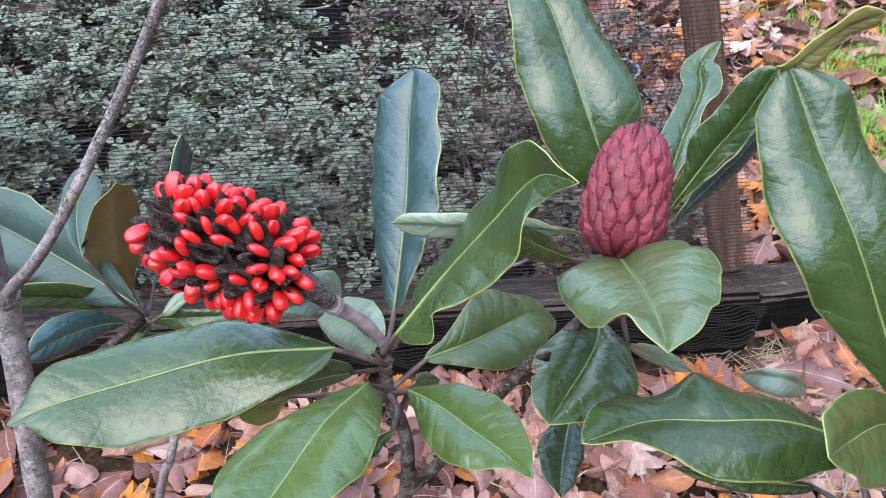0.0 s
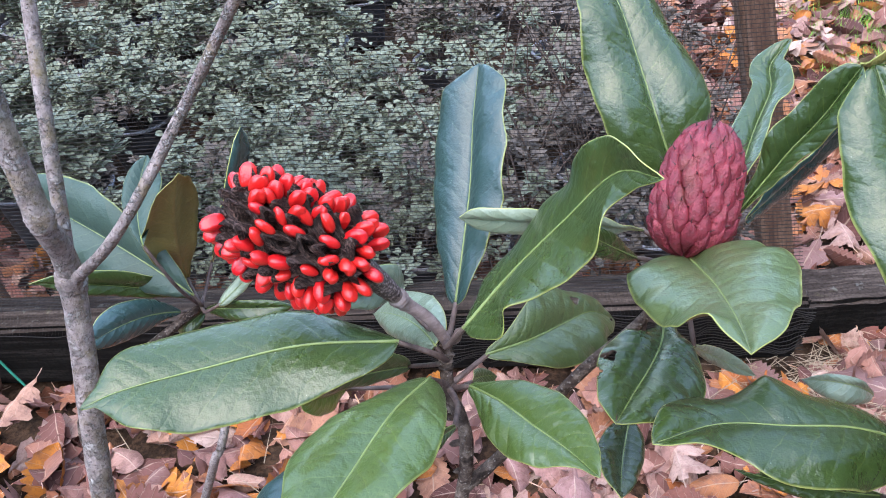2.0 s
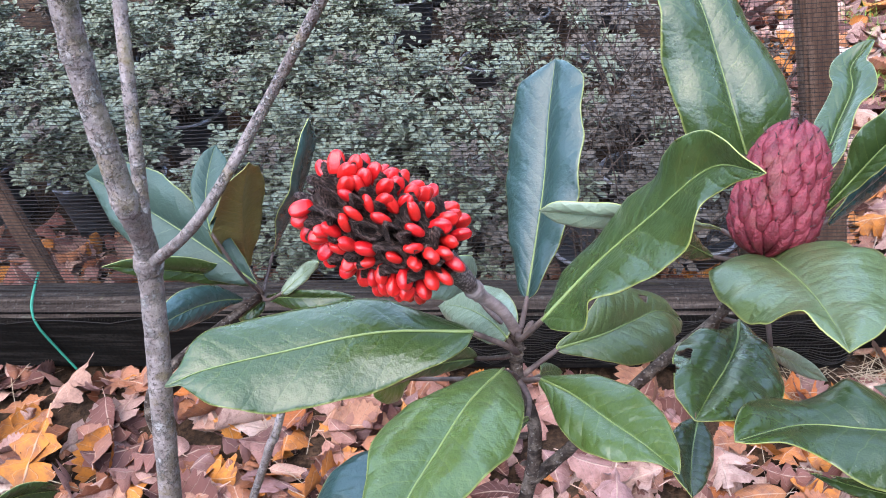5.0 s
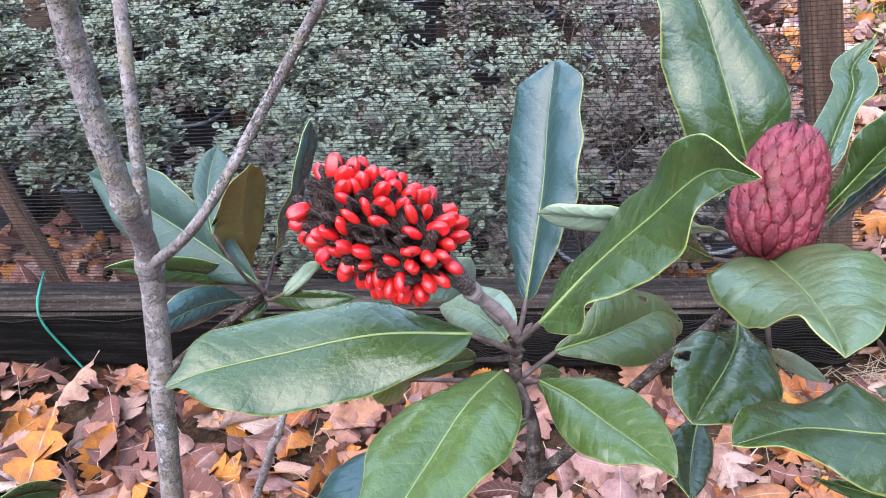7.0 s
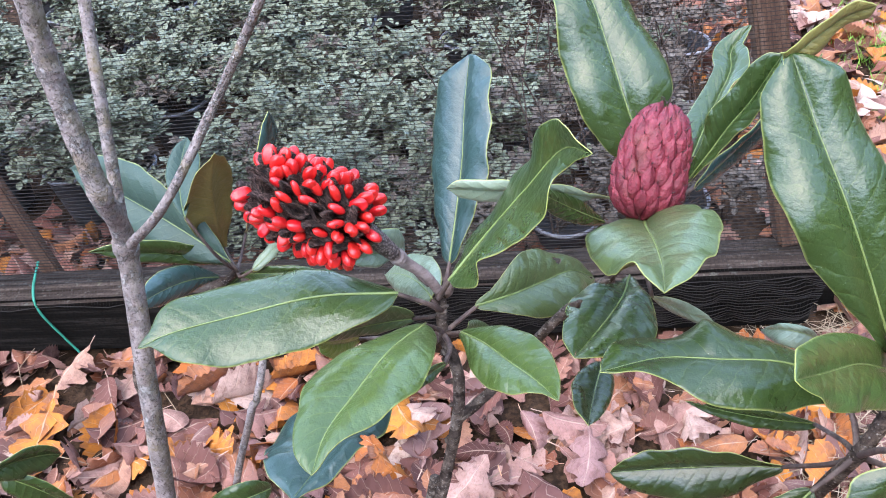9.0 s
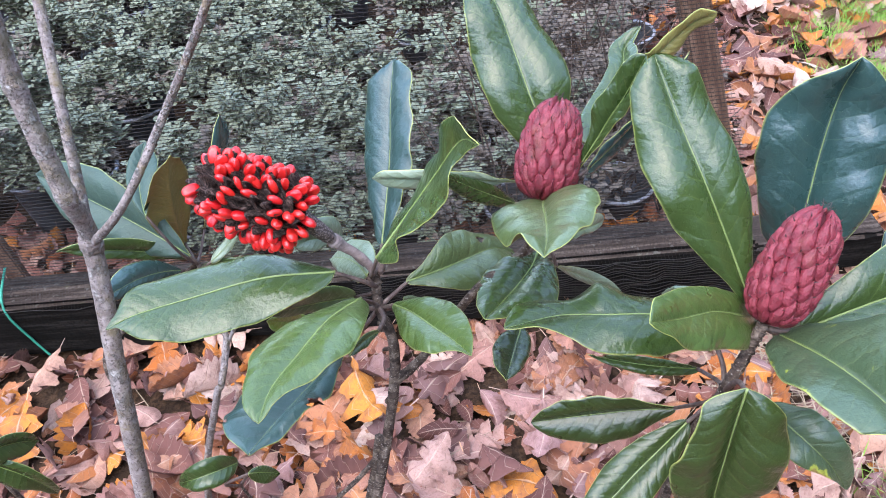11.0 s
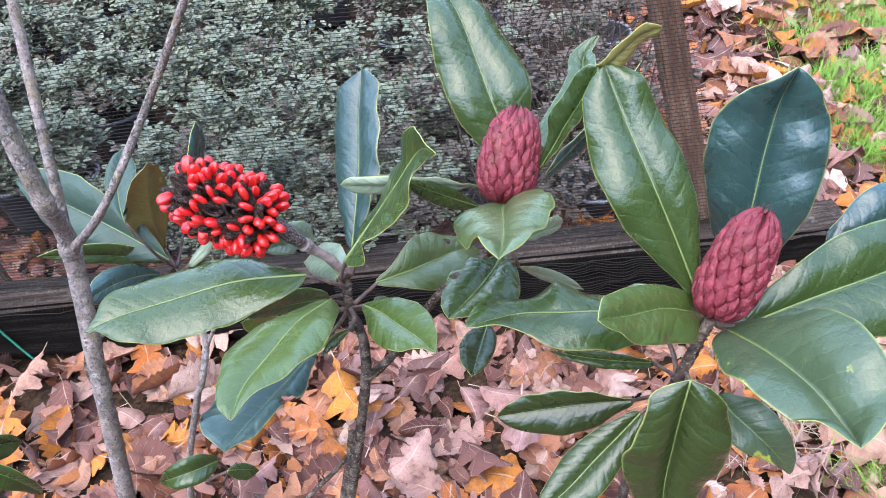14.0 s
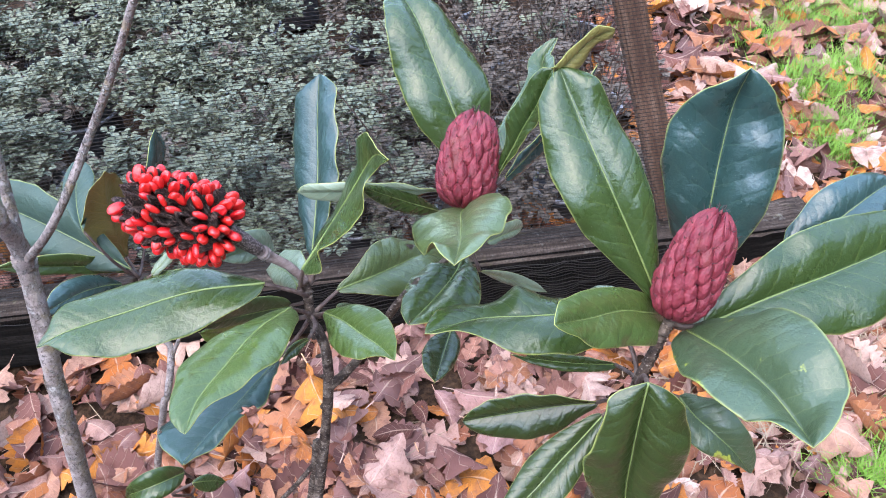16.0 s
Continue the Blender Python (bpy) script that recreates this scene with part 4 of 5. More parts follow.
blades("straw", [(_r.uniform(0.50, 1.15), _r.uniform(0.60, 1.04)) for _ in range(620)] + [(_r.gauss(0.80, 0.12), _r.gauss(0.90, 0.08)) for _ in range(420)] + [(_r.uniform(-1.2, 0.5), _r.uniform(0.5, 1.0)) for _ in range(24)] + [(_r.uniform(-1.7, 0.55), _r.uniform(1.15, 1.32)) for _ in range(500)], (0.04, 0.12), 0.0009, STRAW,
       "dry straw-coloured grass stalks lying on the ground", "dry grass", 0.02, 6)


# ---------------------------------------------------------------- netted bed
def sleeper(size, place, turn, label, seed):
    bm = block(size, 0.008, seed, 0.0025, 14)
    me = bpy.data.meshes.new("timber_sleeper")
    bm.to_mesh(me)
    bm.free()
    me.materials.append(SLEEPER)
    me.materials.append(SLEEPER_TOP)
    # upward faces take the paler brown timber, all others the black
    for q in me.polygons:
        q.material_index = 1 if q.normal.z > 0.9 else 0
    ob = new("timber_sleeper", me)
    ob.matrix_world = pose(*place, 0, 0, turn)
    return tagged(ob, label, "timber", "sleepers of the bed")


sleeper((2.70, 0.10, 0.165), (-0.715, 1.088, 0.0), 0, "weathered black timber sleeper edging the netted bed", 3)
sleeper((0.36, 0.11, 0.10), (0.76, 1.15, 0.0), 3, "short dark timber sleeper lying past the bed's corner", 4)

LEAN = v3(-0.204, 0.234, 0.95) / 0.95


def build_post():
    P = v3(0.593, 1.125, 0.166)
    ob = new("fence_post", bpy.data.meshes.new("fence_post"))
    bm = block((0.056, 0.060, 1.5), 0.006, 9, 0.0012, 10)
    bm.to_mesh(ob.data)
    bm.free()
    ob.data.materials.append(POST)
    z = Vector(unit(LEAN))
    y = Vector((0, 1, 0))
    x = y.cross(z).normalized()
    y = z.cross(x)
    ob.matrix_world = Matrix.Translation(P) @ Matrix((x, y, z)).transposed().to_4x4()
    return tagged(ob, "weathered brown timber post under black netting", "fence post")


build_post()


def build_stake():
    ob = new("garden_stake", bpy.data.meshes.new("garden_stake"))
    bm = block((0.045, 0.022, 1.1), 0.004, 12, 0.0012, 8)
    bm.to_mesh(ob.data)
    bm.free()
    ob.data.materials.append(POST)
    z = Vector(unit(v3(-0.20, 0.16, 0.95)))
    x = Vector((0, 1, 0)).cross(z).normalized()
    ob.matrix_world = Matrix.Translation((-1.035, 1.185, -0.01)) @ Matrix((x, z.cross(x), z)).transposed().to_4x4()
    return tagged(ob, "rough brown wooden stake leaning in the bed", "stake")


build_stake()
string = tube_part("garden_string", [(-1.015, 1.13, 0.20), (-1.005, 1.06, 0.175), (-0.995, 1.033, 0.14), (-0.975, 1.028, 0.07), (-0.95, 1.02, 0.012)], [0.0028, 0.0028, 0.0026, 0.0026, 0.0024], STRING, None, "", 8, 6, 0.08, 3)
tagged(string, "green garden string hanging over the timber", "string")


def build_net():
    """Black netting hung before the bed, lapped over the post, down onto the timber."""
    rnd = random.Random(8)
    v, f = [], []
    x0, x1, z0, z1 = -2.1, 0.637, 0.05, 1.30
    pitch_x, pitch_z = 0.0074, 0.0072

    def place(x, z):
        hang = 1.080 + max(0.0, z - 0.16) * 0.246
        if z < 0.17:
            hang = 1.034
        hang += 0.010 * noise.noise(Vector((x * 1.7, z * 2.1, 0.0))) + 0.004 * math.sin(z * 23 + x * 3)
        if z < 0.17:
            hang = 1.031 - abs(0.030 * noise.noise(Vector((x * 11, z * 16, 3.0)))) - 0.008 * abs(math.sin(x * 37 + z * 20))
        xx = x - (max(0.0, z - 0.16)) * 0.215 + 0.012 * noise.noise(Vector((x * 2, z * 3, 5.0)))
        zz = z + 0.016 * noise.noise(Vector((x * 1.3, z * 1.5, 9.0))) + (0.010 * noise.noise(Vector((x * 14, z * 9, 1.0))) if z < 0.165 else 0.0)
        return xx, hang, zz

    def strand(points, r):
        o = len(v)
        for x, y, z in points:
            v.extend([(x - r * 0.7, y - r, z - r * 0.7), (x + r * 0.7, y - r, z + r * 0.7), (x, y + r, z)])
        for i in range(len(points) - 1):
            a = o + 3 * i
            for k in range(3):
                f.append((a + k, a + (k + 1) % 3, a + 3 + (k + 1) % 3, a + 3 + k))

    z = z0
    while z < z1:
        strand([place(x, z) for x in np.linspace(x0 if z > 0.165 else -0.22, x1, 50)], 0.00085)
        z += pitch_z
    x = x0
    while x < x1:
        strand([place(x, q) for q in np.linspace(z0 if x > -0.22 else 0.166, z1, 24)], 0.00026)
        x += pitch_x
    return tagged(mesh_object("netting", v, f, [NET], None), "fine black plastic netting hung across the bed", "netting")


build_net()


def build_dead_twigs():
    """Thin dry stems standing in the bed behind the net."""
    rnd = random.Random(77)
    for _ in range(70):
        x, y = rnd.uniform(0.05, 0.60), rnd.uniform(1.28, 2.0)
        h = rnd.uniform(0.25, 0.55)
        dx, dy = rnd.uniform(-0.22, 0.22), rnd.uniform(-0.1, 0.15)
        twig = tube_part("dry_stem", [(x, y, -0.01), (x + dx * 0.4, y + dy * 0.4, h * 0.55), (x + dx, y + dy, h)], [0.003, 0.0022, 0.0011], TWIG, None, "", 5, 4, 0.08, 3)
        tagged(twig, "thin dry brown stem standing in the netted bed", "dry stem", "dry stems in the bed")


build_dead_twigs()


def potted_shrub(x, y, h, spread, n, seed, dry=0.1, H=0.17, R=0.105):
    """A black pot with a grey rim, thin twigs, and many small leaves in loose sprays."""
    rnd = random.Random(seed)
    top = tagged(new("potted_shrub"), "small-leaved grey-green shrub in a black plastic pot", "potted plant", "shrubs in the netted bed")
    top.location = (x, y, 0)
    prof = [(0.78, 0.0), (0.80, 0.02), (0.97, H - 0.02), (0.97, H), (0.90, H), (0.88, H - 0.025), (0.0, H - 0.03)]
    v, f = [], []
    for r, z in prof:
        for k in range(24):
            w = 2 * math.pi * k / 24
            v.append((R * r * math.cos(w), R * r * math.sin(w), z))
    for i in range(len(prof) - 1):
        for k in range(24):
            f.append((i * 24 + k, i * 24 + (k + 1) % 24, (i + 1) * 24 + (k + 1) % 24, (i + 1) * 24 + k))
    mesh_object("pot", v, f, [POT], top)
    v, f = [], []
    for k in range(28):
        w = 2 * math.pi * k / 28
        for j in range(6):
            a = 2 * math.pi * j / 6
            rr = R * 1.0 + 0.0052 * math.cos(a)
            v.append((rr * math.cos(w), rr * math.sin(w), H + 0.0052 * math.sin(a)))
    for k in range(28):
        for j in range(6):
            f.append((k * 6 + j, k * 6 + (j + 1) % 6, ((k + 1) % 28) * 6 + (j + 1) % 6, ((k + 1) % 28) * 6 + j))
    mesh_object("rim", v, f, [POT_RIM], top, "grey plastic pot rim")
    tv, tf, lv, lf, idx = [], [], [], [], []
    for _ in range(n):
        az, r = rnd.uniform(0, 6.28), spread * rnd.random() ** 0.6
        end = v3(r * math.cos(az), r * math.sin(az), H + h * (1 - 0.62 * (r / spread) ** 2) * rnd.uniform(0.35, 1.0))
        start = v3(rnd.uniform(-0.03, 0.03), rnd.uniform(-0.03, 0.03), H - 0.03)
        midp = 0.5 * (start + end) + v3(0, 0, 0.05) + 0.02 * v3(rnd.uniform(-1, 1), rnd.uniform(-1, 1), 0)
        a, b = tube([start, midp, end], [0.0022, 0.0014, 0.0007], 4, 3)
        o = len(tv)
        tv += a
        tf += [tuple(o + i for i in q) for q in b]
        path = smooth_path([start, midp, end], 8)
        gone_dry = rnd.random() < dry
        for q in path[9:]:
            if rnd.random() < 0.25:
                continue
            for _ in range(9):
                d = unit(v3(rnd.uniform(-1, 1), rnd.uniform(-1, 1), rnd.uniform(-0.30, 0.45)))
                ln = rnd.uniform(0.015, 0.027)
                sd = unit(np.cross(d, v3(rnd.uniform(-0.5, 0.5), rnd.uniform(-0.5, 0.5), 1))) * ln * 0.36
                p = q + d * rnd.uniform(0.003, 0.026)
                nn = unit(np.cross(sd, d)) * ln * 0.13
                o = len(lv)
                lv += [p, p + d * ln * 0.32 + sd * 0.85 + nn, p + d * ln * 0.68 + sd * 0.85 + nn, p + d * ln, p + d * ln * 0.68 - sd * 0.85 + nn, p + d * ln * 0.32 - sd * 0.85 + nn]
                lf += [(o, o + 1, o + 2, o + 3), (o, o + 3, o + 4, o + 5)]
                idx += [1 if gone_dry else 0] * 2
    tagged(mesh_object("twig_growth", tv, tf, [TWIG], top), "", "", "", "stuff")
    leaves = mesh_object("foliage", lv, lf, [SHRUB, SHRUB_DRY], top, "", idx, False)
    tagged(leaves, "small grey-green leaves in sprays", "", "", "stuff")
    return top


for _i, (_x, _y) in enumerate([(-1.13, 1.54), (-0.97, 1.53), (-1.45, 1.62), (-1.25, 1.86), (-0.95, 1.88), (-1.6, 2.05), (-1.3, 2.25), (-0.9, 2.28), (-1.9, 2.35), (-0.62, 1.92), (-0.5, 2.32), (-1.6, 2.62), (-1.2, 2.65), (-0.8, 2.68), (-0.4, 2.72), (-2.2, 2.7), (-1.9, 3.0), (-1.4, 3.05), (-0.9, 3.1)]):
    potted_shrub(_x, _y, 0.20, 0.14 if _i < 2 else 0.21, 34 if _i < 2 else 62, 100 + _i, 0.05, 0.17, 0.072 if _i < 2 else 0.105)
for _i, (_x, _y) in enumerate([(-0.66, 1.42), (-0.40, 1.34), (-0.12, 1.36), (0.16, 1.36), (0.42, 1.40), (-0.52, 1.62), (-0.26, 1.62), (0.02, 1.64), (0.30, 1.66), (-0.30, 1.92), (0.05, 1.95), (0.36, 1.98),
                               (-0.1, 2.35), (0.05, 2.75), (0.35, 2.78), (-0.3, 3.1), (0.2, 3.15), (0.3, 2.38), (0.60, 2.2), (0.56, 1.75)]):
    potted_shrub(_x, _y, 0.27 if _x < 0 else 0.24, 0.24, 66 if _x < -0.2 else (40 if _x < 0.1 else 17), 140 + _i, 0.12 if _x < -0.2 else (0.5 if _x < 0.1 else 0.85), 0.07, 0.085)


# ---------------------------------------------------------------- sapling with the open and the first closed cone
NODE_TOP, NODE_MID, NODE_LOW = (-0.0111, 0.3175, 0.8544), (-0.0115, 0.311, 0.845), (-0.0115, 0.3046, 0.8290)
STEM_FORK, CONE_FOOT, FORK_UP = (-0.0049, 0.2668, 0.7833), (0.1171, 0.3222, 0.9084), (0.1057, 0.3349, 0.8498)
sapling_a = sapling("young magnolia with glossy leaves, one burst and one closed seed cone", (0, 0.3, 0))
tube_part("stem", [(-0.175, 0.120, -0.02), (-0.128, 0.142, 0.32), (-0.067, 0.210, 0.56), STEM_FORK, NODE_LOW, NODE_TOP], [0.0054, 0.0050, 0.0047, 0.0042, 0.0038, 0.0036], STEM, sapling_a,
          "dark brown ringed stem", 12, 10, 0.10, 2)
tube_part("branch", [STEM_FORK, (0.0172, 0.2825, 0.7905), (0.0646, 0.3015, 0.8412), FORK_UP, CONE_FOOT], [0.0042, 0.0036, 0.0034, 0.0034, 0.0038], STEM, sapling_a, "dark brown side branch", 10, 8, 0.08, 3)
tube_part("broken_twig", [(-0.056, 0.223, 0.615), (-0.0476, 0.2321, 0.648), (-0.034, 0.2484, 0.6946), (-0.0264, 0.2599, 0.7215)], [0.0042, 0.0040, 0.0036, 0.0040], STEM, sapling_a, "broken stub of a twig", 10, 6, 0.1, 4)
tube_part("side_twig", [(-0.0323, 0.2534, 0.6999), (-0.0466, 0.2402, 0.694), (-0.0704, 0.2264, 0.6807), (-0.0897, 0.2162, 0.6708), (-0.115, 0.205, 0.650)], [0.0023, 0.0022, 0.0019, 0.0016, 0.0010], STEM, sapling_a, "thin dead side twig", 8, 5, 0.1, 4)
tube_part("bud", [v3(*NODE_TOP) + v3(0.004, -0.002, 0.000), v3(*NODE_TOP) + v3(0.006, -0.003, 0.005), v3(*NODE_TOP) + v3(0.0075, -0.003, 0.010), v3(*NODE_TOP) + v3(0.0085, -0.003, 0.013)], [0.0016, 0.0029, 0.0024, 0.0006], PETIOLE, sapling_a, "small grey-brown leaf bud", 10, 4, 0.04, 4)
tube_part("cone_stalk", [NODE_TOP, (-0.020, 0.318, 0.872), (-0.0334, 0.3169, 0.8875), (-0.0465, 0.3036, 0.9206)], [0.0034, 0.0034, 0.0042, 0.0056], STALK, sapling_a, "brown ringed stalk of the open cone", 14, 10, 0.05, 5)
for _k, _r in ((0.45, 0.0042), (0.62, 0.0050), (0.70, 0.0052)):
    _p = v3(*(-0.0334, 0.3169, 0.8875)) + (v3(*(-0.0465, 0.3036, 0.9206)) - v3(*(-0.0334, 0.3169, 0.8875))) * (_k - 0.55)
    _d = unit(v3(*(-0.0465, 0.3036, 0.9206)) - v3(*(-0.0334, 0.3169, 0.8875)))
    tube_part("collar", [_p - _d * 0.0016, _p, _p + _d * 0.0016], [_r * 0.9, _r * 1.12, _r * 0.9], STALK, sapling_a, "", 14, 3, 0.05, 5)
_d = v3(*(-0.0465, 0.3036, 0.9206)) - v3(*(-0.0334, 0.3169, 0.8875))
tube_part("scaly_stalk", [v3(*(-0.0334, 0.3169, 0.8875)) + _d * 0.30, v3(*(-0.0334, 0.3169, 0.8875)) + _d * 0.65, v3(*(-0.0334, 0.3169, 0.8875)) + _d * 1.28], [0.0050, 0.0060, 0.0068], SCALY, sapling_a, "grey-brown scaly stalk below the open cone", 16, 6, 0.03, 5)
open_cone(sapling_a, (-0.0465, 0.3036, 0.9206), (-0.1080, 0.3053, 0.9665), 0.0195, "burst seed cone, dark husks with scarlet seeds", 7)
closed_cone(sapling_a, (0.1171, 0.3222, 0.9084), (0.1368, 0.3673, 0.9593), 0.0212, "closed rose-red seed cone with overlapping scales", 8)
leaf_scars(sapling_a, [STEM_FORK, NODE_LOW, NODE_TOP], 0.0040, 11, 31)
leaf_scars(sapling_a, [(-0.128, 0.142, 0.32), (-0.067, 0.210, 0.56), STEM_FORK], 0.0047, 16, 32)
blade(sapling_a, ((-0.0347, 0.2945, 0.8796), (-0.0855, 0.2892, 0.8845), (-0.1353, 0.2754, 0.8842), (-0.1718, 0.2617, 0.8857), (-0.1923, 0.2534, 0.8820)),
      (0.37, -0.14, 0.92), ((22.3, 3), (33.7, -4), (33.4, -1), (25.3, 2), (3.2, 6)),
      ((18.2, -32), (29.7, -17), (30.8, -17), (25.1, -4), (6.8, -2)), stalk=NODE_MID, label='long glossy dark green leaf with yellow margin', camber=0.10, seed=3)
blade(sapling_a, ((-0.0191, 0.2863, 0.8591), (-0.0347, 0.2472, 0.8804), (-0.0486, 0.2089, 0.8905), (-0.0587, 0.1789, 0.8973), (-0.0614, 0.1537, 0.8992)),
      (-0.15, 0.32, 0.93), ((17.1, -14), (29.6, -14), (27.8, -11), (17.9, -7), (5.5, 5)),
      ((16.2, -2), (26.3, 4), (29.8, 17), (19.9, 17), (11.3, 18)), stalk=NODE_LOW, top=LEAF_FRESH, seed=4)
blade(sapling_a, ((0.0007, 0.2974, 0.8384), (0.0179, 0.2764, 0.8496), (0.0344, 0.2537, 0.8571), (0.0482, 0.2347, 0.8640), (0.0601, 0.2147, 0.8705)),
      (-0.31, 0.06, 0.95), ((5.7, 16), (16.3, 17), (20.7, 15), (18.0, 13), (9.7, 13)),
      ((6.6, -5), (17.9, -4), (20.9, -5), (15.7, 2), (3.0, 13)), stalk=NODE_LOW, top=LEAF_FRESH, seed=5)
blade(sapling_a, ((-0.0053, 0.3370, 0.8629), (0.0008, 0.3652, 0.8863), (0.0064, 0.3922, 0.9116), (0.0096, 0.4209, 0.9374), (0.0146, 0.4494, 0.9620)),
      (-0.63, -0.42, 0.65), ((11.8, 3), (23.4, 3), (29.1, 3), (28.2, 5), (23.6, 12)),
      ((12.2, 7), (23.7, 7), (29.7, 10), (29.2, 10), (23.7, 5)), stalk=NODE_TOP, top=LEAF_SKY_SLATE, seed=6)
leaf(sapling_a, (0.1060, 0.3572, 0.8972), (0.0355, 0.3205, 0.9365), (-0.0001, 0.3228, 0.9364), (0.0319, 0.3171, 0.9464), (0.0286, 0.3243, 0.9254), stalk=CONE_FOOT, top=LEAF_PALE, thin=0.7, seed=7)
leaf(sapling_a, (0.1021, 0.3487, 0.8836), (0.0752, 0.3317, 0.9122), (0.0507, 0.3056, 0.9493), (0.0768, 0.3388, 0.9155), (0.0710, 0.3270, 0.9063), stalk=CONE_FOOT, seed=8)
blade(sapling_a, ((0.0007, 0.2769, 0.9054), (0.0248, 0.2856, 0.9329), (0.0473, 0.2794, 0.9674), (0.0658, 0.2706, 0.9974), (0.0766, 0.2434, 1.0127)),
      (-0.86, -0.09, 0.50), ((21.9, -18), (25.1, -11), (23.4, -5), (18.0, 24), (7.4, 48)),
      ((27.0, 3), (31.1, 19), (31.0, 0), (23.0, 7), (5.8, 9)), stalk=NODE_TOP, label='glossy green leaf folded along its midrib', camber=0.06, top=LEAF_TOP, seed=9)
blade(sapling_a, ((0.0112, 0.3168, 0.8419), (0.0394, 0.3318, 0.8383), (0.0605, 0.3518, 0.8294), (0.0816, 0.3735, 0.8178), (0.0998, 0.3848, 0.7992)),
      (0.46, -0.19, 0.87), ((7.1, 28), (21.5, 20), (26.0, 11), (19.9, -3), (11.9, -6)),
      ((8.5, 0), (22.5, -3), (27.7, -1), (23.8, -1), (14.7, 0)), stalk=NODE_LOW, holes=((0.66, 0.45, 0.0036), (0.93, -0.35, 0.0028)), label='green leaf with small insect holes', top=LEAF_DUSTY_SHEEN, seed=10)
leaf(sapling_a, (-0.0169, 0.3124, 0.8556), (-0.0386, 0.3602, 0.8305), (-0.0704, 0.4035, 0.7952), (-0.0241, 0.3735, 0.8399), (-0.0418, 0.3505, 0.8187), stalk=NODE_MID, top=LEAF_PALE, blunt=0.5, seed=11)
leaf(sapling_a, (-0.0392, 0.3486, 0.8594), (-0.0487, 0.3219, 0.8903), (-0.0712, 0.3178, 0.8849), (-0.0423, 0.3291, 0.9043), (-0.0529, 0.3200, 0.8805), stalk=NODE_TOP, top=LEAF_PALE, blunt=0.5, seed=12)
leaf(sapling_a, (-0.0379, 0.3477, 0.7993), (-0.0659, 0.3242, 0.8191), (-0.0834, 0.2759, 0.8594), (-0.0594, 0.3290, 0.8320), (-0.0701, 0.3184, 0.8135), stalk=NODE_MID, top=LEAF_DUSTY_SHEEN, seed=13)
leaf(sapling_a, (-0.0855, 0.3501, 0.7760), (-0.0880, 0.3148, 0.8107), (-0.0918, 0.2845, 0.8449), (-0.0880, 0.3206, 0.8135), (-0.0891, 0.3078, 0.8016), stalk=NODE_LOW, top=LEAF_LIME, label='small yellow-green leaf', seed=14)
leaf(sapling_a, (0.0014, 0.3233, 0.8093), (0.0099, 0.3398, 0.7961), (0.0189, 0.3454, 0.7892), (0.0105, 0.3332, 0.7899), (0.0070, 0.3451, 0.7984), stalk=NODE_LOW, top=LEAF_DUSTY_SHEEN, seed=15)
leaf(sapling_a, (-0.0519, 0.3077, 0.7771), (-0.0821, 0.2467, 0.7902), (-0.0980, 0.1923, 0.8158), (-0.1273, 0.2603, 0.7883), (-0.0547, 0.2436, 0.7996), stalk=NODE_LOW, top=LEAF_SKY_SLATE, bites=((0.60, -1.0, 0.0075), (0.78, 1.0, 0.004)), label='sky-tinted green leaf with a bitten edge', seed=16)
leaf(sapling_a, (-0.0055, 0.2610, 0.8496), (-0.0163, 0.2494, 0.8527), (-0.0266, 0.2413, 0.8487), (-0.0155, 0.2488, 0.8587), (-0.0151, 0.2479, 0.8479), stalk=NODE_LOW, seed=17)
blade(sapling_a, ((0.1343, 0.3986, 0.8974), (0.1215, 0.4133, 0.9312), (0.1103, 0.4397, 0.9631), (0.0996, 0.4680, 0.9901), (0.0865, 0.5030, 1.0018)),
      (0.15, -0.37, 0.92), ((22.5, -10), (32.2, -8), (33.6, -9), (30.3, 6), (20.2, 16)),
      ((20.6, 7), (34.4, 16), (34.1, -3), (27.5, -7), (19.9, 2)), stalk=CONE_FOOT, camber=0.28, seed=18)
blade(sapling_a, ((0.1583, 0.3741, 0.9122), (0.1810, 0.4196, 0.9218), (0.1985, 0.4502, 0.9328), (0.2041, 0.4717, 0.9388), (0.2182, 0.4829, 0.9515)),
      (-0.09, -0.02, 1.00), ((15.6, 17), (12.5, 16), (11.9, 14), (12.4, 13), (6.4, 14)),
      ((12.9, 47), (13.1, 49), (15.4, 41), (12.3, 44), (6.6, 45)), stalk=CONE_FOOT, seed=19)
blade(sapling_a, ((0.1456, 0.3382, 0.9188), (0.1593, 0.3415, 0.9411), (0.1676, 0.3413, 0.9583), (0.1772, 0.3395, 0.9768), (0.1880, 0.3380, 1.0045)),
      (-0.56, -0.82, 0.03), ((4.4, 10), (7.7, 11), (14.2, 12), (13.1, 11), (11.4, 12)),
      ((3.3, 51), (6.7, 52), (9.0, 52), (11.1, 50), (12.2, 52)), stalk=CONE_FOOT, tips=(0.5, 0.35), top=LEAF_TOP, seed=20)
blade(sapling_a, ((0.1881, 0.3412, 1.0020), (0.1945, 0.3384, 1.0039), (0.2031, 0.3383, 1.0122), (0.2148, 0.3367, 1.0238), (0.2265, 0.3316, 1.0310)),
      (0.33, -0.94, -0.03), ((5.9, 14), (8.5, 14), (9.0, 15), (8.6, 9), (9.1, 5)),
      ((6.8, 12), (9.7, 11), (9.6, 7), (5.7, -1), (7.8, 5)), top=LEAF_BRONZE, under=LEAF_TOP, label='curled leaf tip showing its olive underside', tips=(0.3, 0.7), seed=21)
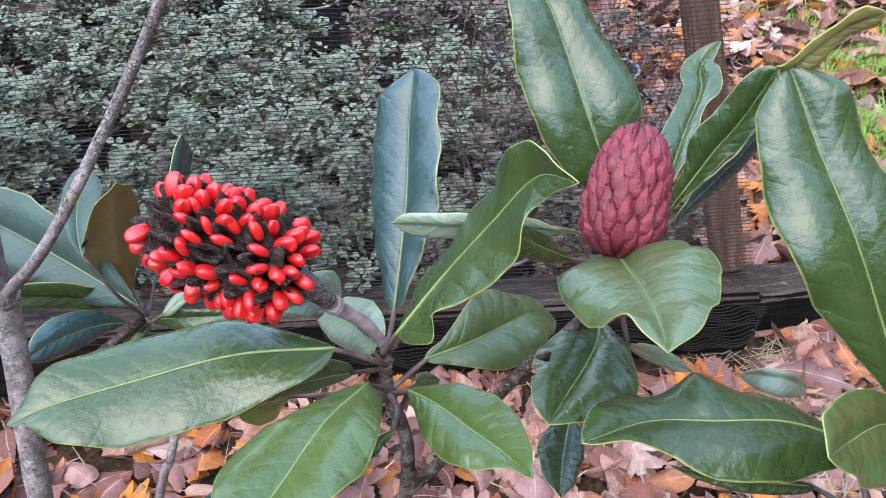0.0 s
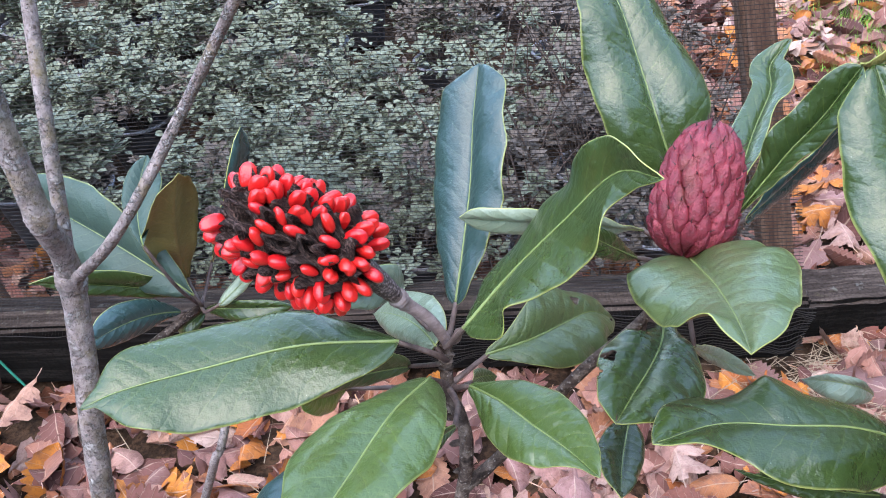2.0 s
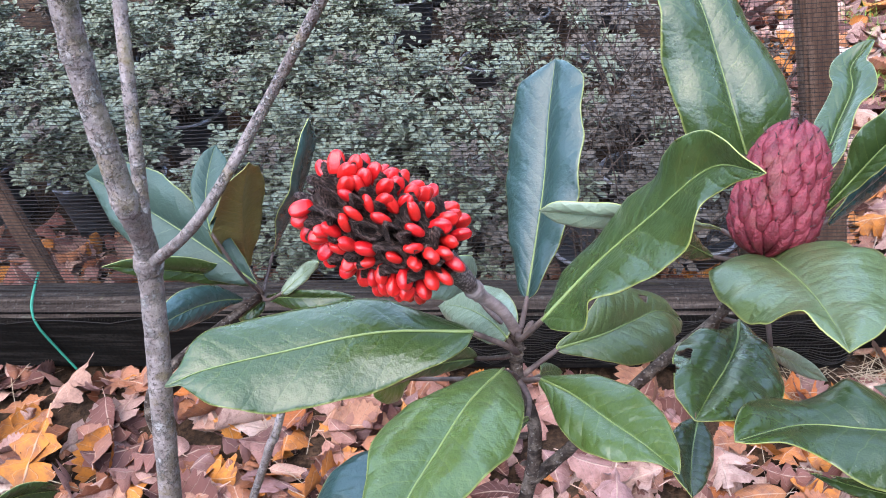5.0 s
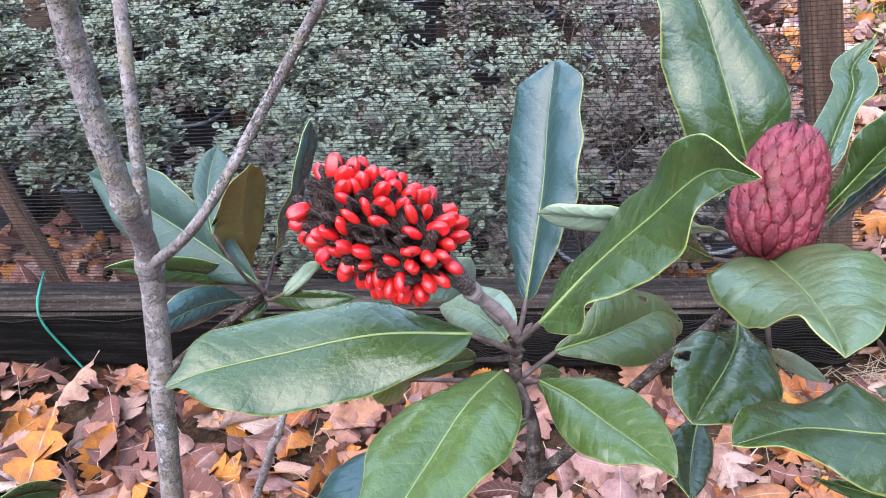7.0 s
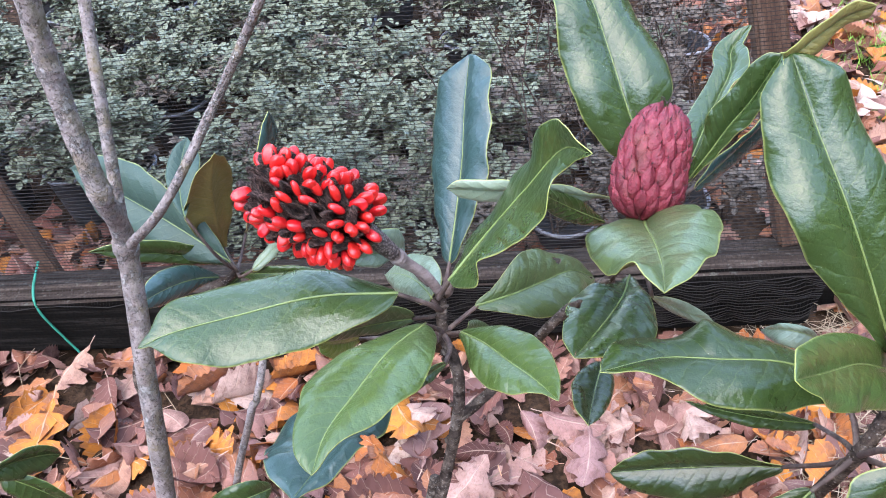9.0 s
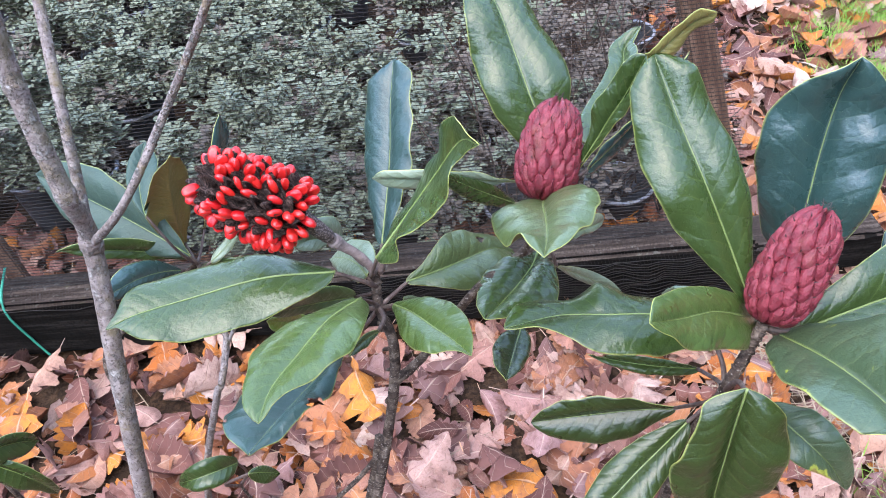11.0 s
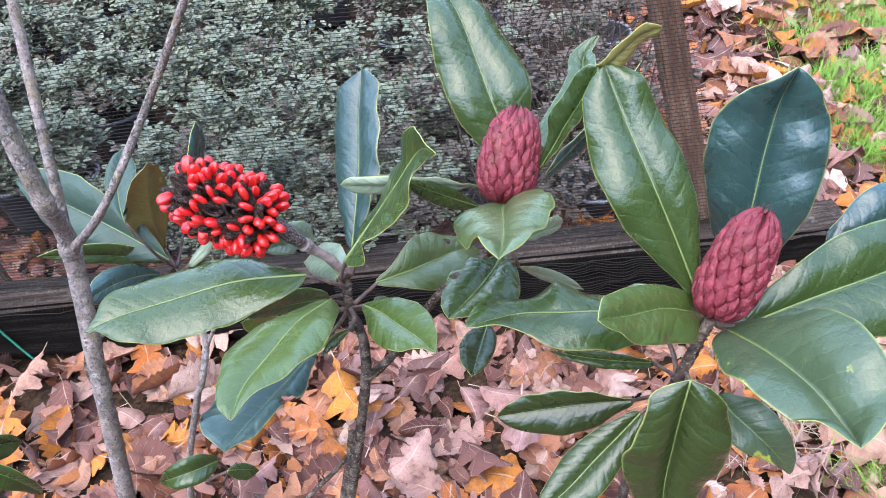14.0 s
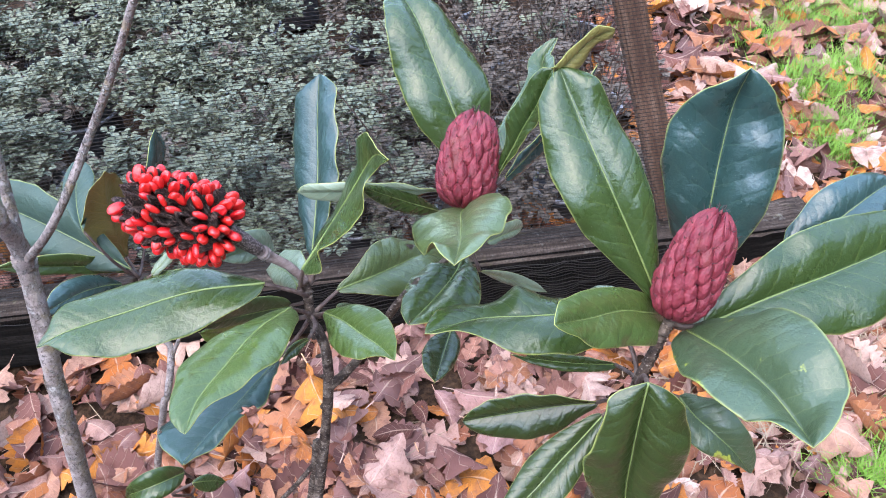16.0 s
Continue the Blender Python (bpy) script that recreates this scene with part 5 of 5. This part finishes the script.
leaf(sapling_a, (0.1521, 0.3399, 0.9157), (0.1843, 0.3602, 0.9330), (0.2313, 0.3845, 0.9768), (0.1870, 0.3627, 0.9192), (0.1791, 0.3544, 0.9387), stalk=CONE_FOOT, top=LEAF_SKY_BLUE, seed=22)
blade(sapling_a, ((0.1212, 0.3262, 0.9035), (0.1162, 0.2965, 0.9224), (0.1146, 0.2653, 0.9374), (0.1123, 0.2371, 0.9479), (0.1072, 0.2072, 0.9589)),
      (-0.26, 0.40, 0.88), ((24.7, 6), (32.2, 6), (35.0, 1), (26.7, -5), (15.1, 4)),
      ((25.9, 7), (34.9, 6), (32.5, -7), (24.6, -4), (15.9, 52)), stalk=CONE_FOOT, top=LEAF_DUSTY_SHEEN, seed=23)
blade(sapling_a, ((0.1154, 0.3275, 0.8541), (0.1086, 0.3067, 0.8583), (0.0979, 0.2858, 0.8625), (0.0847, 0.2646, 0.8669), (0.0708, 0.2393, 0.8769)),
      (0.02, 0.24, 0.97), ((7.1, 4), (19.6, 1), (29.6, -9), (27.2, -6), (15.7, -2)),
      ((5.1, 5), (19.1, 19), (25.5, 13), (23.0, 15), (12.7, 18)), stalk=FORK_UP, holes=((0.60, -0.80, 0.0040),), bites=((0.74, -1.0, 0.0030), (0.98, -0.2, 0.0022)), label='dark green leaf with a hole and a bitten edge', top=LEAF_TOP, camber=0.28, seed=24)
leaf(sapling_a, (0.0982, 0.3078, 0.7903), (0.0892, 0.2806, 0.7895), (0.0817, 0.2468, 0.8006), (0.0740, 0.2814, 0.7996), (0.1024, 0.2818, 0.7880), stalk=FORK_UP, top=LEAF_DEEP, seed=25)
leaf(sapling_a, (0.1254, 0.3027, 0.8586), (0.1564, 0.3328, 0.8123), (0.1847, 0.3373, 0.7892), (0.1548, 0.3311, 0.8077), (0.1604, 0.3364, 0.8156), stalk=CONE_FOOT, top=LEAF_PALE, seed=26)
leaf(sapling_a, (0.1329, 0.2951, 0.8942), (0.1484, 0.3033, 0.8932), (0.1629, 0.3196, 0.8840), (0.1450, 0.3003, 0.8884), (0.1505, 0.3050, 0.9021), top=LEAF_PALE, seed=27)

# ---------------------------------------------------------------- sapling with the other closed cone
CONE_END, STEM_LOW = (0.249, 0.226, 0.866), (0.224, 0.205, 0.826)
sapling_b = sapling("young magnolia with glossy leaves and a closed rose-red seed cone", (0.2, 0.2, 0))
tube_part("stem", [(0.185, 0.235, -0.02), (0.190, 0.225, 0.45), (0.205, 0.213, 0.72), STEM_LOW, (0.238, 0.216, 0.850), CONE_END], [0.0056, 0.0050, 0.0045, 0.0041, 0.0038, 0.0040], STEM, sapling_b,
          "dark brown ringed stem", 12, 10, 0.10, 6)
closed_cone(sapling_b, (0.2500, 0.2270, 0.868), (0.2830, 0.2540, 0.934), 0.0200, "closed rose-red seed cone with overlapping scales", 9)
leaf_scars(sapling_b, [STEM_LOW, (0.238, 0.216, 0.850), CONE_END], 0.0041, 8, 33)
blade(sapling_b, ((0.2217, 0.2400, 0.8486), (0.1872, 0.2412, 0.8647), (0.1509, 0.2383, 0.8727), (0.1183, 0.2378, 0.8761), (0.0825, 0.2197, 0.8880)),
      (0.32, 0.02, 0.95), ((20.2, -14), (30.2, -15), (30.6, -6), (23.8, 0), (10.6, 30)),
      ((17.4, -15), (26.6, -16), (30.3, -3), (22.0, -19), (14.5, 10)), stalk=STEM_LOW, top=LEAF_TOP, seed=3)
blade(sapling_b, ((0.2470, 0.2436, 0.8647), (0.2311, 0.2624, 0.9069), (0.2161, 0.2817, 0.9442), (0.2031, 0.3094, 0.9749), (0.1918, 0.3363, 1.0060)),
      (-0.02, -0.84, 0.54), ((9.4, 11), (24.6, 11), (33.0, 12), (30.8, 3), (21.9, 1)),
      ((7.8, -2), (20.3, -4), (26.2, -7), (24.8, -12), (21.4, 5)), stalk=CONE_END, camber=0.28, seed=4)
blade(sapling_b, ((0.2910, 0.2938, 0.8562), (0.2977, 0.3029, 0.8926), (0.3046, 0.3168, 0.9326), (0.3111, 0.3250, 0.9689), (0.3151, 0.3188, 0.9984)),
      (-0.42, -0.84, 0.35), ((23.6, 5), (33.6, 7), (40.6, 11), (35.5, 18), (20.7, 40)),
      ((26.1, 12), (38.1, 11), (40.5, 10), (35.3, 3), (21.9, 4)), stalk=CONE_END, top=LEAF_SKY_BLUE, camber=0.28, seed=5)
blade(sapling_b, ((0.2718, 0.2237, 0.8586), (0.3225, 0.2366, 0.8656), (0.3712, 0.2497, 0.8684), (0.4199, 0.2668, 0.8689), (0.4704, 0.2882, 0.8695)),
      (0.11, -0.38, 0.92), ((15.6, 24), (29.9, 21), (36.0, 20), (30.9, 18), (21.5, 18)),
      ((18.5, 1), (34.2, -1), (42.5, 0), (34.2, 1), (21.5, 2)), stalk=CONE_END, seed=6)
blade(sapling_b, ((0.3659, 0.3014, 0.8379), (0.3921, 0.3088, 0.8494), (0.4173, 0.3206, 0.8583), (0.4421, 0.3344, 0.8621), (0.4663, 0.3492, 0.8607)),
      (-0.08, -0.45, 0.89), ((17.4, 13), (24.2, 13), (25.6, 15), (20.9, 16), (13.3, 16)),
      ((16.8, 6), (23.1, 5), (24.8, 4), (20.4, 3), (13.3, 3)), top=LEAF_SKY_BLUE, seed=7)
blade(sapling_b, ((0.2611, 0.2269, 0.8530), (0.2678, 0.1794, 0.8836), (0.2762, 0.1414, 0.8974), (0.2814, 0.1117, 0.9007), (0.2756, 0.0905, 0.9159)),
      (-0.28, -0.09, 0.96), ((23.7, 4), (40.3, 20), (43.6, 31), (34.5, 23), (20.3, 17)),
      ((20.9, 11), (34.8, 19), (37.5, 33), (31.1, 33), (20.0, 51)), stalk=CONE_END, top=LEAF_SPOT, seed=8)
blade(sapling_b, ((0.2616, 0.2624, 0.8323), (0.2421, 0.2377, 0.8609), (0.2137, 0.2191, 0.8887), (0.1840, 0.1968, 0.9102), (0.1604, 0.1757, 0.9329)),
      (0.77, -0.29, 0.57), ((12.3, 2), (22.3, 0), (23.2, -1), (20.1, 2), (9.8, 15)),
      ((8.1, -1), (13.7, 0), (16.4, 1), (17.6, 2), (13.7, 2)), stalk=CONE_END, top=LEAF_FRESH, seed=9)
leaf(sapling_b, (0.2613, 0.3350, 0.7704), (0.2328, 0.3227, 0.7976), (0.2202, 0.3510, 0.7696), (0.2321, 0.3275, 0.8006), (0.2294, 0.3139, 0.7899), top=LEAF_PALE, seed=10)
blade(sapling_b, ((0.2138, 0.1595, 0.8901), (0.2090, 0.1531, 0.8618), (0.2051, 0.1467, 0.8343), (0.2022, 0.1414, 0.8086), (0.2009, 0.1349, 0.7819)),
      (-0.21, -0.92, 0.32), ((24.0, 4), (31.3, 8), (31.5, 7), (25.7, 5), (17.8, 7)),
      ((23.4, 20), (27.0, 27), (31.4, 18), (27.6, 11), (18.3, 11)), stalk=STEM_LOW, top=LEAF_DEEP, camber=0.32, seed=11)
blade(sapling_b, ((0.2079, 0.2384, 0.7618), (0.1822, 0.2442, 0.7551), (0.1553, 0.2482, 0.7481), (0.1271, 0.2505, 0.7424), (0.0985, 0.2511, 0.7380)),
      (-0.30, -0.92, 0.26), ((8.5, 14), (19.2, 19), (23.3, 21), (21.0, 19), (13.3, 17)),
      ((6.7, 27), (15.9, 24), (20.9, 18), (19.6, 11), (12.8, 10)), stalk=STEM_LOW, top=LEAF_DEEP, seed=12)
blade(sapling_b, ((0.1981, 0.1904, 0.8163), (0.1801, 0.1806, 0.8033), (0.1617, 0.1699, 0.7922), (0.1428, 0.1569, 0.7827), (0.1192, 0.1424, 0.7748)),
      (-0.17, -0.48, 0.86), ((8.6, 9), (14.0, 9), (17.6, 9), (17.7, 8), (11.6, 9)),
      ((7.5, 11), (13.3, 11), (16.5, 10), (16.5, 10), (10.7, 10)), stalk=STEM_LOW, top=LEAF_DEEP, camber=0.32, seed=13)
blade(sapling_b, ((0.2522, 0.1980, 0.8170), (0.2549, 0.1767, 0.8249), (0.2640, 0.1625, 0.8228), (0.2770, 0.1551, 0.8092), (0.2912, 0.1510, 0.7854)),
      (-0.07, -0.69, 0.72), ((9.0, 3), (17.2, 7), (18.3, 10), (15.7, 14), (9.3, 16)),
      ((9.7, 10), (14.8, 10), (15.5, 9), (9.8, 9), (2.7, 8)), stalk=STEM_LOW, top=LEAF_SPOT, seed=14)
leaf(sapling_b, (0.2230, 0.2480, 0.7953), (0.1831, 0.2485, 0.8040), (0.1423, 0.2552, 0.8119), (0.1816, 0.2500, 0.8113), (0.1878, 0.2427, 0.7979), stalk=STEM_LOW, bites=((0.9, 0.7, 0.004),), seed=15)
leaf(sapling_b, (0.2822, 0.2687, 0.7982), (0.2871, 0.2662, 0.8167), (0.3018, 0.2756, 0.8250), (0.2930, 0.2612, 0.8125), (0.2850, 0.2723, 0.8190), top=LEAF_PALE, seed=16)

# ---------------------------------------------------------------- sapling behind the grey trunk
NODE_BACK = (-0.2525, 0.5200, 0.6986)
sapling_c = sapling("low magnolia sapling with sky-tinted green leaves near the timber", (-0.3, 0.5, 0))
tube_part("stem", [(-0.426, 0.266, -0.04), (-0.369, 0.307, 0.307), (-0.325, 0.342, 0.539), (-0.311, 0.372, 0.650), (-0.312, 0.404, 0.705), NODE_BACK], [0.006, 0.005, 0.004], STEM, sapling_c, "dark brown thin stem", 10, 8, 0.1, 7)
leaf(sapling_c, (-0.2474, 0.5049, 0.7261), (-0.3450, 0.5536, 0.7674), (-0.4343, 0.5979, 0.7892), (-0.3361, 0.5663, 0.8054), (-0.3606, 0.5360, 0.7375), stalk=NODE_BACK, top=LEAF_SKY_MATT, seed=3)
leaf(sapling_c, (-0.2689, 0.4947, 0.7922), (-0.2850, 0.5449, 0.8083), (-0.2826, 0.5810, 0.8289), (-0.2636, 0.5465, 0.8133), (-0.2979, 0.5466, 0.8141), stalk=NODE_BACK, top=LEAF_SKY_MATT, seed=4)
leaf(sapling_c, (-0.2775, 0.5611, 0.6977), (-0.2505, 0.5220, 0.7908), (-0.2233, 0.5022, 0.8609), (-0.2728, 0.5033, 0.7885), (-0.2345, 0.5419, 0.7978), stalk=NODE_BACK, top=LEAF_BRONZE, under=LEAF_BRONZE, label='leaf turned to show its brown underside', seed=5)
leaf(sapling_c, (-0.2687, 0.5415, 0.6897), (-0.3103, 0.5013, 0.7441), (-0.3563, 0.4628, 0.7820), (-0.2972, 0.5053, 0.7556), (-0.3137, 0.4954, 0.7370), stalk=NODE_BACK, seed=6)
leaf(sapling_c, (-0.2677, 0.5103, 0.7004), (-0.2871, 0.4634, 0.7369), (-0.3026, 0.4200, 0.7535), (-0.2936, 0.4758, 0.7487), (-0.2902, 0.4521, 0.7252), stalk=NODE_BACK, top=LEAF_SKY_BLUE, seed=7)
leaf(sapling_c, (-0.2456, 0.5133, 0.7010), (-0.1980, 0.4914, 0.7202), (-0.1551, 0.4934, 0.7182), (-0.1973, 0.4828, 0.7115), (-0.1975, 0.4934, 0.7287), stalk=NODE_BACK, seed=8)
leaf(sapling_c, (-0.2505, 0.5651, 0.7126), (-0.2063, 0.5590, 0.7998), (-0.1838, 0.5659, 0.8593), (-0.1998, 0.5847, 0.8077), (-0.2146, 0.5353, 0.7964), stalk=NODE_BACK, top=LEAF_SKY_BLUE, under=LEAF_SKY_BLUE, seed=9)
leaf(sapling_c, (-0.2188, 0.4857, 0.7302), (-0.2043, 0.4998, 0.7376), (-0.1825, 0.4925, 0.7610), (-0.1989, 0.4967, 0.7345), (-0.2089, 0.5071, 0.7387), stalk=NODE_BACK, top=LEAF_PALE, seed=10)
leaf(sapling_c, (-0.2564, 0.5279, 0.6831), (-0.2647, 0.5118, 0.6845), (-0.2841, 0.5176, 0.6652), (-0.2682, 0.5126, 0.6894), (-0.2592, 0.5065, 0.6797), stalk=NODE_BACK, seed=11)

# ---------------------------------------------------------------- seedlings on the ground
SEEDLING = (-0.262, 0.405, 0.42)
sapling_d = sapling("small magnolia seedling standing in fallen leaves", (0, 0, 0))
tube_part("stem", [(-0.27, 0.44, -0.02), (-0.265, 0.43, 0.25), SEEDLING], [0.003, 0.0026, 0.002], STEM, sapling_d, "", 8, 6, 0.08, 8)
leaf(sapling_d, (-0.2158, 0.3531, 0.5537), (-0.2352, 0.3269, 0.5758), (-0.2779, 0.3326, 0.5522), (-0.2370, 0.3367, 0.5896), (-0.2310, 0.3139, 0.5684), stalk=SEEDLING, seed=3)
leaf(sapling_d, (-0.1725, 0.2935, 0.6252), (-0.1613, 0.3031, 0.6099), (-0.1525, 0.3106, 0.5936), (-0.1638, 0.2949, 0.6028), (-0.1628, 0.3094, 0.6129), stalk=SEEDLING, seed=4)
sapling_e = sapling("low magnolia seedling with drooping green leaves", (0, 0, 0))
leaf(sapling_e, (-0.4391, 0.2948, 0.6689), (-0.4281, 0.3361, 0.6403), (-0.4154, 0.3599, 0.6101), (-0.4257, 0.3243, 0.6265), (-0.4213, 0.3430, 0.6497), seed=3)
leaf(sapling_e, (-0.4484, 0.3221, 0.6340), (-0.4252, 0.3236, 0.6072), (-0.4162, 0.3340, 0.5459), (-0.4409, 0.3146, 0.6020), (-0.4096, 0.3245, 0.6128), seed=4)
tube_part("stem", [(-0.50, 0.38, -0.02), (-0.50, 0.37, 0.3), (-0.495, 0.36, 0.55)], [0.004, 0.0034, 0.003], STEM, sapling_e, "", 8, 6, 0.08, 8)
bare_twig = tagged(new("bare_twig"), "thin grey leafless twig standing in fallen leaves", "twig")
tube_part("twig_stem", [(-0.40, 0.43, -0.02), (-0.346, 0.448, 0.322), (-0.268, 0.452, 0.535), (-0.255, 0.46, 0.560), (-0.244, 0.492, 0.599), (-0.249, 0.500, 0.612)], [0.0052, 0.0048, 0.0044, 0.0042, 0.0042, 0.0030], BARK, bare_twig, "", 10, 8, 0.08, 9)
tube_part("twig_fork", [(-0.246, 0.486, 0.592), (-0.232, 0.503, 0.610), (-0.217, 0.514, 0.624)], [0.0030, 0.0024, 0.0018], BARK, bare_twig, "", 8, 5, 0.08, 9)

# ---------------------------------------------------------------- grey-barked young tree
young_tree = tagged(new("young_tree"), "young leafless tree with smooth grey lichened bark", "tree")
FORK = (-0.2610, 0.3834, 0.8522)
tube_part("trunk", [(-0.42, 0.262, -0.03), (-0.349, 0.290, 0.35), (-0.279, 0.335, 0.70), FORK, (-0.2480, 0.3680, 0.9189), (-0.2480, 0.3788, 1.0069), (-0.232, 0.390, 1.15), (-0.215, 0.41, 1.45)], [0.0100, 0.0092, 0.0084, 0.0082, 0.0076, 0.0074, 0.0068, 0.0062], BARK, young_tree, "", 16, 12, 0.05, 9)
tube_part("branch", [FORK, (-0.258, 0.440, 0.97), (-0.280, 0.606, 1.19)], [0.0050, 0.0046, 0.0044], BARK, young_tree, "", 12, 10, 0.05, 10)
tube_part("branch", [FORK, (-0.193, 0.350, 0.920), (-0.131, 0.380, 1.00), (-0.073, 0.370, 1.08), (-0.014, 0.359, 1.16)], [0.0040, 0.0034, 0.0031, 0.0028, 0.0026], BARK, young_tree, "", 12, 10, 0.05, 11)


def knot(tree, at, along, r, seed):
    """A swollen old branch scar on the trunk."""
    a, d = v3(*at), unit(along)
    tube_part("knot", [a - d * 0.010, a - d * 0.004, a + d * 0.001, a + d * 0.006, a + d * 0.012], [r * 0.9, r * 1.06, r * 1.16, r * 1.05, r * 0.9], BARK, tree, "swollen branch scar", 14, 4, 0.07, seed)


knot(young_tree, (-0.2480, 0.3788, 1.0069), v3(*(-0.2480, 0.3788, 1.0069)) - v3(*(-0.2480, 0.3680, 0.9189)), 0.0074, 41)
knot(young_tree, (-0.2480, 0.3680, 0.9189), v3(*(-0.2480, 0.3788, 1.0069)) - v3(*(-0.2480, 0.3680, 0.9189)), 0.0077, 42)
knot(young_tree, FORK, v3(*(-0.2480, 0.3680, 0.9189)) - v3(*FORK), 0.0086, 43)
